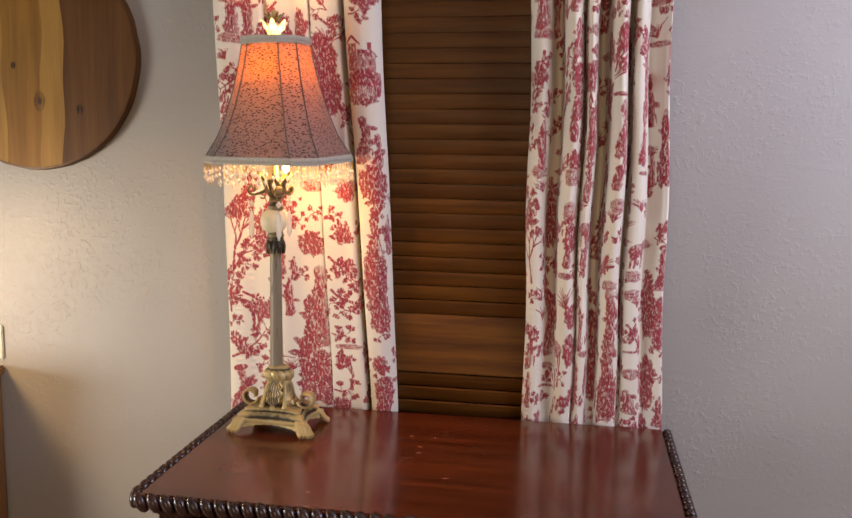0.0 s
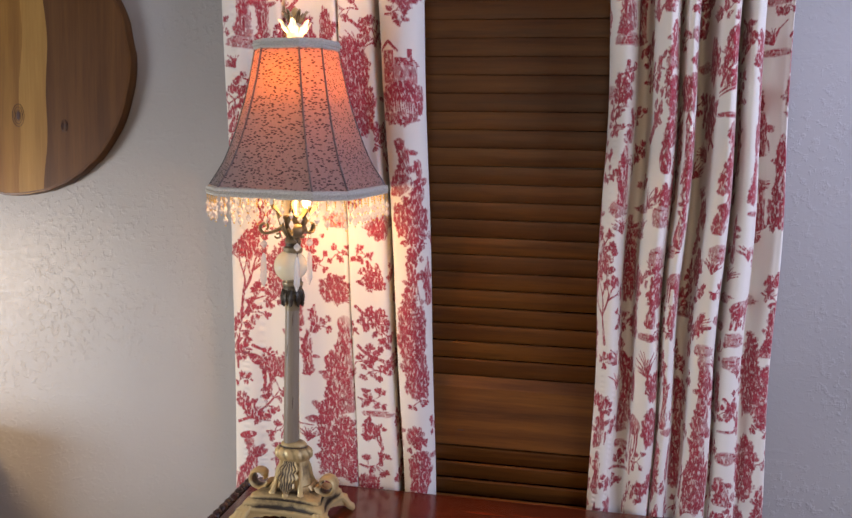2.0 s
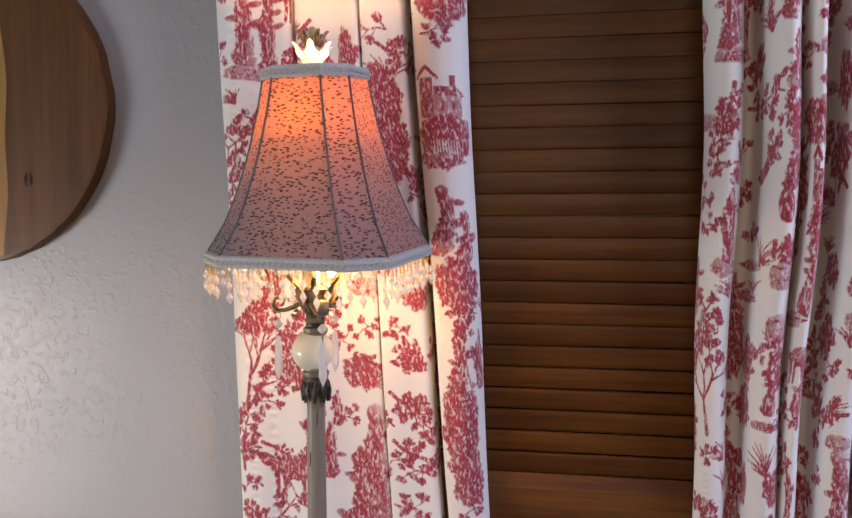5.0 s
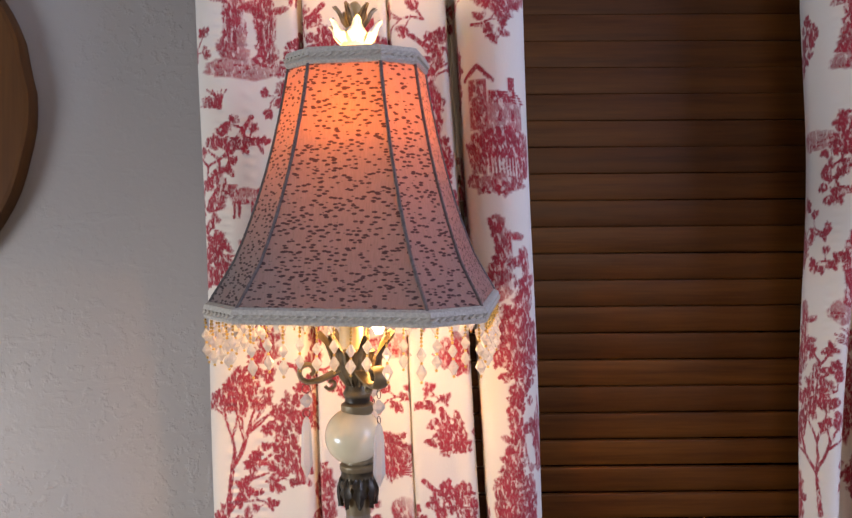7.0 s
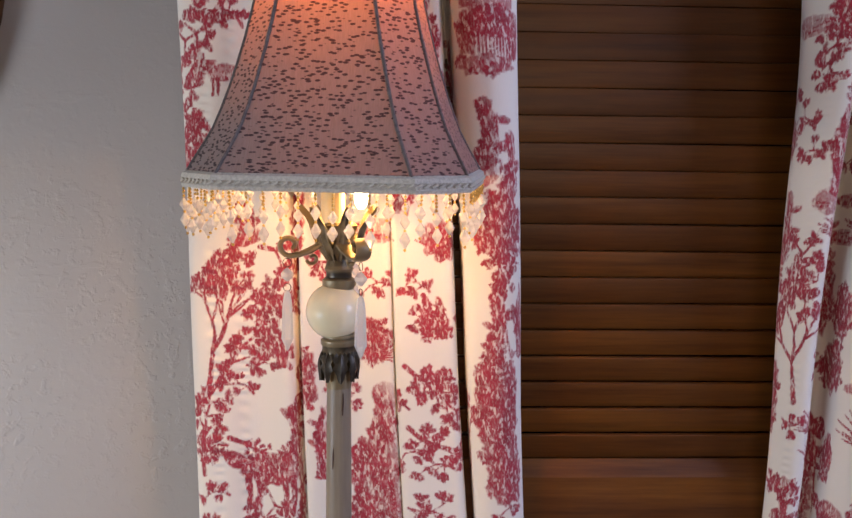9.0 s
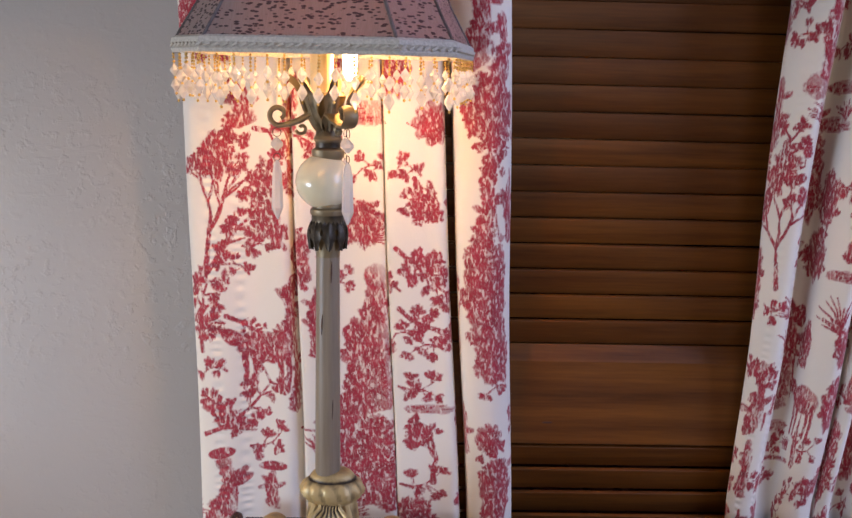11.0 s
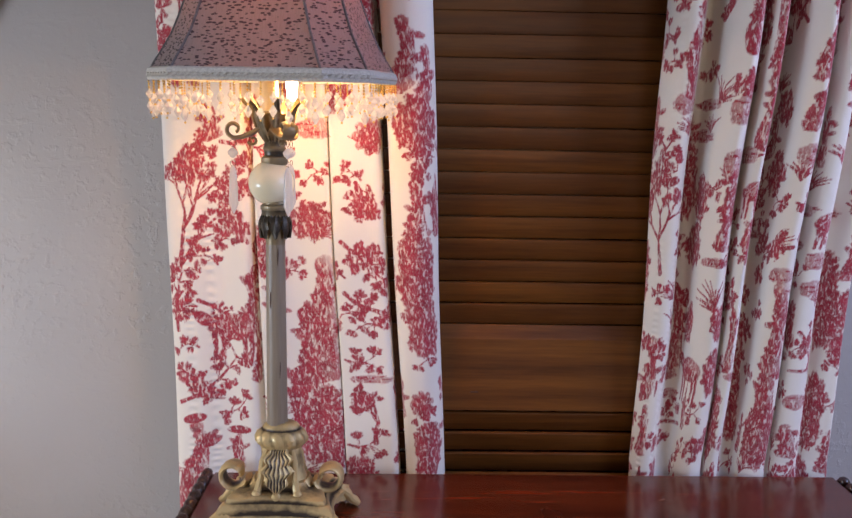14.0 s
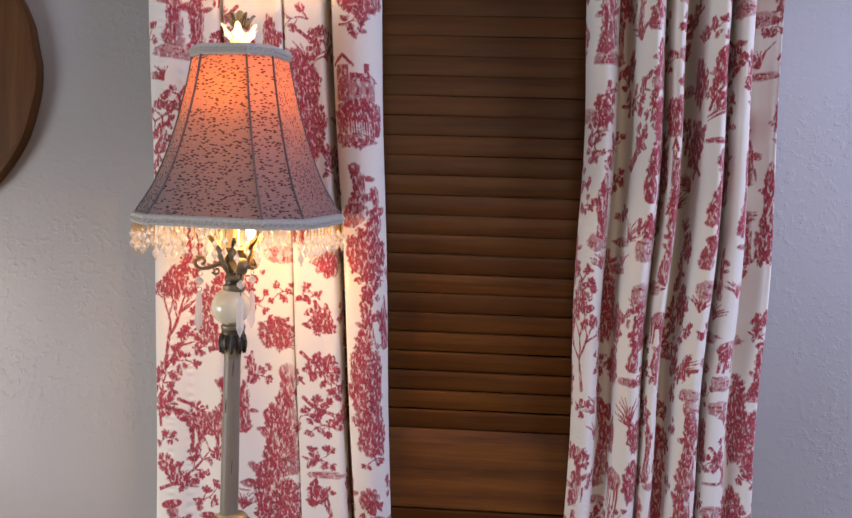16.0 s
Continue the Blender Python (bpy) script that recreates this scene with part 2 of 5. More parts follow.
def box(bm, x0, x1, y0, y1, z0, z1, bevel=0.0):
    vs = [bm.verts.new((x, y, z)) for z in (z0, z1) for y in (y0, y1) for x in (x0, x1)]
    fs = [bm.faces.new([vs[i] for i in f]) for f in ((0, 2, 3, 1), (4, 5, 7, 6), (0, 1, 5, 4), (2, 6, 7, 3), (0, 4, 6, 2), (1, 3, 7, 5))]
    if bevel:
        bmesh.ops.bevel(bm, geom=list({e for f in fs for e in f.edges}), offset=bevel, segments=2, affect="EDGES")
    return vs


def lathe(bm, prof, n=32, ripple=0.0, lobes=8, twist=0.0, cx=0.0, cy=0.0, caps=True):
    """Turned form about z; ripple cuts lobes into it."""
    rings = []
    for r, z, *k in prof:
        amp = ripple * (k[0] if k else 0.0)
        rings.append([bm.verts.new((cx + r * (1 + amp * math.cos(lobes * a + twist * z)) * math.cos(a), cy + r * (1 + amp * math.cos(lobes * a + twist * z)) * math.sin(a), z)) for a in (2 * math.pi * i / n for i in range(n))])
    for a, b in zip(rings, rings[1:]):
        for i in range(n):
            bm.faces.new((a[i], a[(i + 1) % n], b[(i + 1) % n], b[i]))
    if caps:
        bm.faces.new(rings[0][::-1])
        bm.faces.new(rings[-1])


def tube(bm, pts, radii, n=10, flat=1.0):
    """A round bar along points, with its own radius at each."""
    pts = [Vector(p) for p in pts]
    rings, side = [], None
    for i, p in enumerate(pts):
        d = (pts[min(i + 1, len(pts) - 1)] - pts[max(i - 1, 0)]).normalized()
        if side is None:
            side = d.orthogonal().normalized() if abs(d.y) > 0.9 else d.cross(Vector((0, 1, 0))).normalized()
        side = (side - d * side.dot(d)).normalized()
        up = d.cross(side)
        rings.append([bm.verts.new(p + radii[i] * (side * math.cos(2 * math.pi * k / n) + up * flat * math.sin(2 * math.pi * k / n))) for k in range(n)])
    for a, b in zip(rings, rings[1:]):
        for k in range(n):
            bm.faces.new((a[k], a[(k + 1) % n], b[(k + 1) % n], b[k]))
    bm.faces.new(rings[0][::-1])
    bm.faces.new(rings[-1])


def ball(bm, c, r, seg=12, rings=8, squash=(1, 1, 1)):
    m = Matrix.Translation(c) @ Matrix.Diagonal((r * squash[0], r * squash[1], r * squash[2], 1))
    bmesh.ops.create_uvsphere(bm, u_segments=seg, v_segments=rings, radius=1.0, matrix=m)


def leaf(bm, root, tip, width, out, curl=0.3, n=8, ribs=5, depth=0.004):
    """A carved acanthus leaf from root to tip, bulging along out, with ribbed and lobed edges."""
    root, tip, out = Vector(root), Vector(tip), Vector(out).normalized()
    axis = tip - root
    side = axis.cross(out).normalized()
    rows = []
    for i in range(n + 1):
        t = i / n
        w = width * math.sin(math.pi * (0.12 + 0.80 * t)) ** 0.8 * (1 + 0.20 * math.cos(t * n * 1.57))
        mid = root + axis * t + out * (depth * 2.0 * math.sin(math.pi * t) + curl * axis.length * max(0, t - 0.6) ** 2 * 2.5)
        row = []
        for j in range(2 * ribs + 1):
            q = j / ribs - 1
            ridge = depth * (0.30 * math.cos(q * math.pi * ribs) - 0.8 * q * q)
            row.append(bm.verts.new(mid + side * (w * q) + out * ridge - axis * (0.10 * q * q)))
        rows.append(row)
    for a, b in zip(rows, rows[1:]):
        for j in range(2 * ribs):
            bm.faces.new((a[j], a[j + 1], b[j + 1], b[j]))
    back = [bm.verts.new(r[ribs].co - out * depth * 2.2) for r in rows]
    for i in range(n):
        bm.faces.new((rows[i][0], rows[i + 1][0], back[i + 1], back[i]))
        bm.faces.new((rows[i][-1], back[i], back[i + 1], rows[i + 1][-1]))
    bm.faces.new((rows[-1][0], *rows[-1][1:], back[-1]))


# ---- the room ----
WALL_Y = 0.056
room = [
    ("wall_north", (-2.3, 1.8, WALL_Y, WALL_Y + 0.15, 0, 2.5), PLASTER),
]
for name, b, m in room:
    bm = bmesh.new()
    box(bm, *b)
    tagged(part(name, bm, m), "light grey textured plaster wall, hand-trowelled", "wall", kind="structure")
bm = bmesh.new()
box(bm, -2.45, -2.3, -0.50, WALL_Y + 0.15, 0, 2.5)
box(bm, -2.45, -2.3, -3.6, -1.80, 0, 2.5)
box(bm, -2.45, -2.3, -1.80, -0.50, 0, 0.6)
box(bm, -2.45, -2.3, -1.80, -0.50, 1.75, 2.5)
tagged(part("wall_west", bm, PLASTER), "light grey plaster wall with a low window opening", "wall", kind="structure")
bm = bmesh.new()
box(bm, 1.8, 1.95, -0.40, WALL_Y + 0.15, 0, 2.5)
box(bm, 1.8, 1.95, -3.6, -1.70, 0, 2.5)
box(bm, 1.8, 1.95, -1.70, -0.40, 0, 0.7)
box(bm, 1.8, 1.95, -1.70, -0.40, 2.0, 2.5)
tagged(part("wall_east", bm, PLASTER), "light grey plaster wall with a window opening", "wall", kind="structure")
bm = bmesh.new()
box(bm, -2.45, -0.95, -3.75, -3.6, 0, 2.5)
box(bm, 0.55, 1.95, -3.75, -3.6, 0, 2.5)
box(bm, -0.95, 0.55, -3.75, -3.6, 0, 1.15)
box(bm, -0.95, 0.55, -3.75, -3.6, 2.35, 2.5)
tagged(part("wall_south", bm, PLASTER), "light grey plaster wall with a window opening", "wall", kind="structure")
bm = bmesh.new()
box(bm, -2.45, 1.95, -3.75, WALL_Y + 0.15, -0.1, 0)
tagged(part("floor", bm, FLOORWOOD), "brown wooden floor", "floor", kind="structure")
bm = bmesh.new()
box(bm, -2.45, 1.95, -3.75, WALL_Y + 0.15, 2.5, 2.6)
tagged(part("ceiling", bm, CEIL), "plain white painted ceiling", "ceiling", kind="structure")


# ---- louvred shutter ----
SH_Y, SH_X0, SH_X1 = 0.020, -0.17, 0.37


def louvred_shutter():
    root = thing("louvred_shutter", "brown stained wooden louvred shutter, closed behind the curtains", "shutter", pose(0, SH_Y, 0))
    for name, x0, x1 in (("stile", SH_X0 - 0.045, SH_X0), ("stile", SH_X1, SH_X1 + 0.045)):
        bm = bmesh.new()
        box(bm, x0, x1, -0.004, 0.028, 0.30, 2.15, 0.002)
        part(name, bm, SHUTTER, root)
    # middle rail with a chamfered upper edge
    bm = bmesh.new()
    sec = ((-0.006, 0.886), (-0.006, 0.998), (0.006, 1.018), (0.026, 1.018), (0.026, 0.886))
    ends = [[bm.verts.new((x, y, z)) for y, z in sec] for x in (SH_X0, SH_X1)]
    for i in range(5):
        bm.faces.new((ends[0][i], ends[0][(i + 1) % 5], ends[1][(i + 1) % 5], ends[1][i]))
    bm.faces.new(ends[0][::-1])
    bm.faces.new(ends[1])
    part("rail", bm, SHUTTER, root)
    bm = bmesh.new()
    box(bm, 0.004, 0.016, -0.0066, -0.0058, 0.914, 0.916)
    part("scratch", bm, KNOT, root)
    # one louvre: flat blade with small rounded edges, tilted
    bm = bmesh.new()
    sec = []
    for p, q, a0 in ((0.0150, 0.0018, 0), (-0.0150, 0.0018, 90), (-0.0150, -0.0018, 180), (0.0150, -0.0018, 270)):
        sec += [(p + 0.0011 * math.cos(radians(a0 + 30 * i)), q + 0.0011 * math.sin(radians(a0 + 30 * i))) for i in range(4)]
    ends = [[bm.verts.new((x, q, p)) for p, q in sec] for x in (SH_X0, SH_X1)]
    for i in range(16):
        bm.faces.new((ends[0][i], ends[0][(i + 1) % 16], ends[1][(i + 1) % 16], ends[1][i]))
    bm.faces.new(ends[0][::-1])
    bm.faces.new(ends[1])
    first = part("slat", bm, SHUTTER, root, smooth=True)
    # added dark sheet, stands in for the shade in the slat gaps
    bm = bmesh.new()
    box(bm, SH_X0, SH_X1, 0.022, 0.026, 0.30, 2.15)
    part("backing", bm, MAHOGANY_DARK, root)
    rng = random.Random(4)
    rows = [1.0205 + 0.0329 * k for k in range(0, 34)] + [0.851 - 0.0329 * k for k in range(0, 14)]
    for i, z in enumerate(rows):
        ob = first if i == 0 else place("slat", first.data, root)
        ob.matrix_basis = pose(0, 0.006, z + 0.0150, min(19, max(5, 19 - 22 * (z - 0.9))) + rng.uniform(-1.5, 1.5), rng.uniform(-0.15, 0.15), 0)


louvred_shutter()
# flat dark slab in place of a recess; its shade is in the colour
bm = bmesh.new()
box(bm, SH_X0 - 0.10, SH_X1 + 0.10, SH_Y + 0.030, WALL_Y + 0.001, 0.25, 2.2)
tagged(part("window_1", bm, MAHOGANY_DARK), "flat dark panel standing in for the shaded window recess behind a louvred shutter", "window", kind="structure")


# ---- printed curtains ----
CELL = 0.0009


class Print:
    """A sheet of dye strengths, drawn with strokes and patches; u along the cloth, v up, in metres."""

    def __init__(self, width, v0, v1, seed):
        self.v0, self.nu, self.nv = v0, int(width / CELL) + 2, int((v1 - v0) / CELL) + 2
        self.a = np.zeros((self.nv, self.nu), np.float32)
        self.rng = random.Random(seed)

    def window(self, u, v, r):
        i0, i1 = max(0, int((u - r) / CELL)), min(self.nu, int((u + r) / CELL) + 2)
        j0, j1 = max(0, int((v - r - self.v0) / CELL)), min(self.nv, int((v + r - self.v0) / CELL) + 2)
        if i0 >= i1 or j0 >= j1:
            return None
        jj, ii = np.mgrid[j0:j1, i0:i1]
        return slice(j0, j1), slice(i0, i1), ii * CELL - u, jj * CELL + self.v0 - v

    def patch(self, u, v, a, b, turn=0.0, tone=0.8, ragged=0.0, lit=0.0):
        """An oval of half axes a, b; ragged: uneven rim; lit: paler towards its upper right."""
        w = self.window(u, v, max(a, b) * 1.4)
        if w is None:
            return
        sj, si, x, y = w
        c, s = math.cos(turn), math.sin(turn)
        p, q = (c * x + s * y) / a, (c * y - s * x) / b
        d = p * p + q * q
        if ragged:
            ang = np.arctan2(q, p)
            k = self.rng.uniform(0, 6)
            d = d * (1 + ragged * (np.sin(5 * ang + k) + 0.7 * np.sin(9 * ang + 2 * k) + 0.5 * np.sin(17 * ang + 3 * k)))
        cover = np.clip((1.08 - d) * 6, 0, 1) * tone
        if lit:
            cover = cover * np.clip(1 - lit * (0.5 + 0.6 * p + 0.4 * q), 0.12, 1)
        self.a[sj, si] = np.maximum(self.a[sj, si], cover)

    def wipe(self, u, v, a, b, turn=0.0, left=0.1):
        w = self.window(u, v, max(a, b) * 1.2)
        if w is None:
            return
        sj, si, x, y = w
        c, s = math.cos(turn), math.sin(turn)
        d = ((c * x + s * y) / a) ** 2 + ((c * y - s * x) / b) ** 2
        self.a[sj, si] = np.where(d < 1, np.minimum(self.a[sj, si], left), self.a[sj, si])

    def stroke(self, pts, w0=0.0022, w1=0.0010, tone=0.85):
        n = 0
        total = sum(math.dist(p, q) for p, q in zip(pts, pts[1:])) or 1
        done = 0.0
        for p, q in zip(pts, pts[1:]):
            d = math.dist(p, q)
            k = max(1, int(d / 0.0016))
            for i in range(k + 1):
                t = i / k
                r = w0 + (w1 - w0) * (done + d * t) / total
                self.patch(p[0] + (q[0] - p[0]) * t, p[1] + (q[1] - p[1]) * t, r, r, 0, tone)
            done += d

    def leaves(self, u, v, size, n=16, tone=0.85, leaf_size=0.007):
        """A spray: a bent twig with side twigs that end in small fans of pointed leaves."""
        g = self.rng
        turn = g.uniform(-0.6, 0.6) + g.choice((0, math.pi))
        span = 0.55 * size + 0.003
        twig = [(u + span * q * math.cos(turn) - 0.35 * span * q * q * math.sin(turn), v + span * q * math.sin(turn) + 0.35 * span * q * q * math.cos(turn)) for q in (-1.2, -0.5, 0.2, 0.9)]
        if n > 5:
            self.stroke(twig, 0.0012, 0.0006, tone)
        for i in range(max(2, int(n * 0.55))):
            k = i % 4
            x, y = twig[k]
            a = turn + (1 if i % 2 else -1) * g.uniform(0.5, 1.5)
            d = size * g.uniform(0.25, 0.75)
            x, y = x + d * math.cos(a), y + 0.8 * d * math.sin(a)
            if n > 5:
                self.stroke([twig[k], (x, y)], 0.0008, 0.0005, tone)
            shade = tone * g.uniform(0.55, 1.1)
            for j in range(g.choice((3, 4, 5))):
                t = a + (j - 1.5) * g.uniform(0.5, 0.75)
                L = leaf_size * g.uniform(0.8, 1.4)
                self.patch(x + L * 0.6 * math.cos(t), y + L * 0.6 * math.sin(t), L * 0.62, L * 0.30, t, shade * g.uniform(0.7, 1.1), 0.16)
                self.stroke([(x, y), (x + L * math.cos(t), y + L * math.sin(t))], 0.0007, 0.0005, tone)

    def branch(self, u, v, length, turn, n=5, leaf_size=0.007, tone=0.85):
        g, pts, t = self.rng, [(u, v)], turn
        for _ in range(n):
            t += g.uniform(-0.35, 0.35)
            pts.append((pts[-1][0] + length / n * math.cos(t), pts[-1][1] + length / n * math.sin(t)))
        self.stroke(pts, 0.0026, 0.0009, tone)
        for i, p in enumerate(pts[1:]):
            for sgn in (-1, 1):
                a = t + sgn * g.uniform(0.5, 1.2)
                L = length * g.uniform(0.12, 0.24)
                q = (p[0] + L * math.cos(a), p[1] + L * math.sin(a))
                self.stroke([p, q], 0.0014, 0.0007, tone)
                self.leaves(q[0], q[1], 0.009, 4, tone, leaf_size)

    def tree(self, u, v, h, tone=0.8):
        g = self.rng

        def grow(x, y, a, L, w, depth):
            q = (x + L * math.cos(a), y + L * math.sin(a))
            m = ((x + q[0]) / 2 + g.uniform(-0.1, 0.1) * L, (y + q[1]) / 2)
            self.stroke([(x, y), m, q], w, w * 0.6, tone)
            if depth == 0:
                self.leaves(q[0], q[1], 0.006, 3, tone, 0.0055)
                return
            for _ in range(3 if depth > 1 else 2):
                grow(q[0], q[1], a + g.uniform(-0.75, 0.75), L * g.uniform(0.55, 0.8), w * 0.65, depth - 1)

        grow(u, v, math.pi / 2 + g.uniform(-0.2, 0.2), h * 0.36, 0.0034, 3)

    def grass(self, u, v, size, n=11, lean=0.0, tone=0.8):
        for i in range(n):
            a = math.pi / 2 + lean + (i / (n - 1) - 0.5) * 1.7
            L = size * self.rng.uniform(0.6, 1.1)
            self.stroke([(u, v), (u + 0.5 * L * math.cos(a), v + 0.55 * L * math.sin(a)), (u + L * math.cos(a + (a - math.pi / 2) * 0.4), v + 0.85 * L * math.sin(a))], 0.0014, 0.0006, tone)

    def bank(self, u, v, w, h, tone=0.6):
        g = self.rng
        self.patch(u, v, w, h, 0, tone * 0.55, 0.10, 0.5)
        for _ in range(int(26 * w / 0.05)):
            x, y = u + g.uniform(-w, w) * 0.95, v + g.uniform(-h, h) * 0.7
            L = g.uniform(0.004, 0.014)
            self.stroke([(x, y), (x + L, y + g.uniform(-0.002, 0.002))], 0.0013, 0.0006, tone * g.uniform(0.7, 1.3))

    def thicket(self, u, v, w, h, tone=0.72):
        """A dense mass of foliage with pale gaps."""
        g = self.rng
        self.patch(u, v, w, h, 0, tone * 0.7, 0.16)
        for _ in range(int(w * h * 40000)):
            x, y = u + g.uniform(-1, 1) * w, v + g.uniform(-1, 1) * h
            if ((x - u) / w) ** 2 + ((y - v) / h) ** 2 < 1.1:
                self.leaves(x, y, 0.006, 2, tone * g.uniform(0.6, 1.3), 0.006)
        for _ in range(int(w * h * 9000)):
            x, y = u + g.uniform(-0.8, 0.8) * w, v + g.uniform(-0.8, 0.8) * h
            self.wipe(x, y, 0.0035, 0.0016, g.uniform(0, 3), 0.12)

    def blossom(self, u, v, r):
        for ring, k in ((1.0, 9), (0.65, 7), (0.32, 5)):
            for i in range(k):
                a = 2 * math.pi * i / k + ring
                self.patch(u + r * ring * 0.75 * math.cos(a), v + r * ring * 0.75 * math.sin(a), r * 0.34, r * 0.26, a, 0.35 + 0.3 * (1 - ring))
                self.stroke([(u + r * ring * 0.4 * math.cos(a), v + r * ring * 0.4 * math.sin(a)), (u + r * ring * 1.05 * math.cos(a + 0.15), v + r * ring * 1.05 * math.sin(a + 0.15))], 0.0009, 0.0006, 0.8)

    def mass(self, u, v, w, h, lean=0.0, tone=0.8):
        """A tall plain draped form, etched in long curved lines over a ragged wash, dark on one side."""
        g = self.rng
        bend = g.uniform(-0.25, 0.25)

        def mid(t):
            return u + lean * h * (t - 0.5) + bend * w * math.sin(math.pi * 1.4 * t)

        def half(t):
            return w * (0.34 + 0.62 * t + 0.16 * math.sin(7 * t + bend * 9))

        for i in range(9):
            t = i / 8
            self.patch(mid(t) - 0.2 * half(t), v + h * (0.46 - 0.92 * t), half(t) * 0.85, h * 0.10, g.uniform(-0.4, 0.4), tone * g.uniform(0.6, 0.95), 0.14, 0.45)
        for i in range(int(12 + 260 * w)):
            q, t0 = g.uniform(-1, 1), g.uniform(0, 0.75)
            t1 = min(1.0, t0 + g.uniform(0.12, 0.4))
            pts = [(mid(t) + q * half(t) * 0.95, v + h * (0.48 - 0.96 * t)) for t in (t0, (t0 + t1) / 2, t1)]
            self.stroke(pts, g.uniform(0.0008, 0.0018), 0.0006, tone * (1.15 - 0.35 * q) * g.uniform(0.8, 1.1))
        for _ in range(int(6 + 160 * w)):
            q, t = g.uniform(-0.6, 0.9), g.uniform(0.05, 0.95)
            self.wipe(mid(t) + q * half(t), v + h * (0.48 - 0.96 * t), 0.0011, g.uniform(0.004, 0.012), g.uniform(-0.4, 0.4), 0.06)
        for k in range(3):
            t = g.uniform(0.15, 0.6)
            a = g.choice((0.2, 2.9)) + g.uniform(-0.5, 0.5)
            x, y = mid(t) + half(t) * math.cos(a) * 0.7, v + h * (0.48 - 0.96 * t)
            self.patch(x + 0.35 * w * math.cos(a), y + 0.35 * w * math.sin(a), w * 0.55, w * 0.2, a, tone * 0.8, 0.1, 0.4)

    def beast(self, u, v, w, face=1, tone=0.72):
        """A plain four-legged shape."""
        self.patch(u, v, w * 0.5, w * 0.26, 0.1 * face, tone, 0.05, 0.5)
        self.patch(u + face * w * 0.55, v + w * 0.16, w * 0.2, w * 0.12, 0.6 * face, tone, 0.05, 0.3)
        for k in (-0.38, -0.22, 0.22, 0.36):
            self.stroke([(u + k * w, v - w * 0.12), (u + (k + 0.03) * w, v - w * 0.4), (u + (k - 0.01) * w, v - w * 0.72)], w * 0.055, w * 0.03, tone)
        for _ in range(14):
            x, y = u + self.rng.uniform(-0.4, 0.4) * w, v + self.rng.uniform(-0.15, 0.15) * w
            self.wipe(x, y, 0.0012, 0.006, self.rng.uniform(0, 3), 0.2)

    def block(self, u0, u1, v0, v1, tone):
        i0, i1 = max(0, int(u0 / CELL)), max(0, int(u1 / CELL))
        j0, j1 = max(0, int((v0 - self.v0) / CELL)), max(0, int((v1 - self.v0) / CELL))
        self.a[j0:j1, i0:i1] = np.maximum(self.a[j0:j1, i0:i1], tone)

    def tower(self, u, v, w, h, tone=0.75):
        """A walled house with roof and chimney over an arch with falling lines, among bushes."""
        g = self.rng
        self.block(u - 0.95 * w, u + 0.95 * w, v + 0.22 * h, v + 0.62 * h, tone * 0.42)
        self.block(u - 1.15 * w, u - 0.45 * w, v + 0.22 * h, v + 0.95 * h, tone * 0.6)
        self.stroke([(u - 1.35 * w, v + 0.95 * h), (u - 0.8 * w, v + 1.15 * h), (u - 0.25 * w, v + 0.93 * h)], 0.0022, 0.0018, tone)
        for i in range(5):
            self.stroke([(u - 0.4 * w, v + h * (0.62 + 0.035 * i)), (u + (1.1 - 0.12 * i) * w, v + h * (0.61 + 0.035 * i))], 0.0011, 0.0009, tone)
        self.block(u + 0.35 * w, u + 0.6 * w, v + 0.7 * h, v + 0.98 * h, tone)
        for x in (-0.8, 0.0, 0.5):
            self.block(u + x * w - 0.0016, u + x * w + 0.0016, v + 0.36 * h, v + 0.5 * h, tone * 1.2)
        self.patch(u + 0.1 * w, v + 0.02 * h, w * 0.95, h * 0.24, 0, tone * 0.85, 0.04)
        self.patch(u + 0.1 * w, v - 0.04 * h, w * 0.62, h * 0.15, 0, tone * 1.2)
        for i in range(10):
            x = u - w * 0.5 + 1.2 * w * i / 9
            self.stroke([(x, v - h * 0.1), (x + 0.001, v - h * g.uniform(0.45, 0.65))], 0.0012, 0.0006, tone)
        for x in (-1.0, 1.05):
            self.thicket(u + x * w, v - 0.15 * h, w * 0.4, h * 0.3, tone * 0.9)
        self.thicket(u - 0.2 * w, v - 0.6 * h, w * 1.1, h * 0.12, tone * 0.7)

    def fill(self, step_u, step_v, limit):
        """Scatters foliage, grass and small scenery where the cloth is still bare."""
        g = self.rng
        for i in range(int(self.nu * CELL / step_u) + 1):
            for j in range(int(self.nv * CELL / step_v) + 1):
                u, v = (i + g.random()) * step_u, self.v0 + (j + g.random()) * step_v
                w = self.window(u, v, 0.022)
                if w is None or self.a[w[0], w[1]].mean() > limit:
                    continue
                kind = g.randrange(7)
                if kind == 0:
                    self.mass(u, v, g.uniform(0.010, 0.018), g.uniform(0.05, 0.08))
                elif kind == 1:
                    self.branch(u, v, g.uniform(0.05, 0.09), g.uniform(0, 6.3))
                elif kind == 2:
                    self.grass(u, v, g.uniform(0.025, 0.04), lean=g.uniform(-1, 1))
                elif kind == 3:
                    self.bank(u, v, g.uniform(0.02, 0.035), g.uniform(0.004, 0.012))
                elif kind == 4:
                    self.thicket(u, v, g.uniform(0.014, 0.022), g.uniform(0.02, 0.04))
                else:
                    self.leaves(u, v, g.uniform(0.014, 0.024), 12)


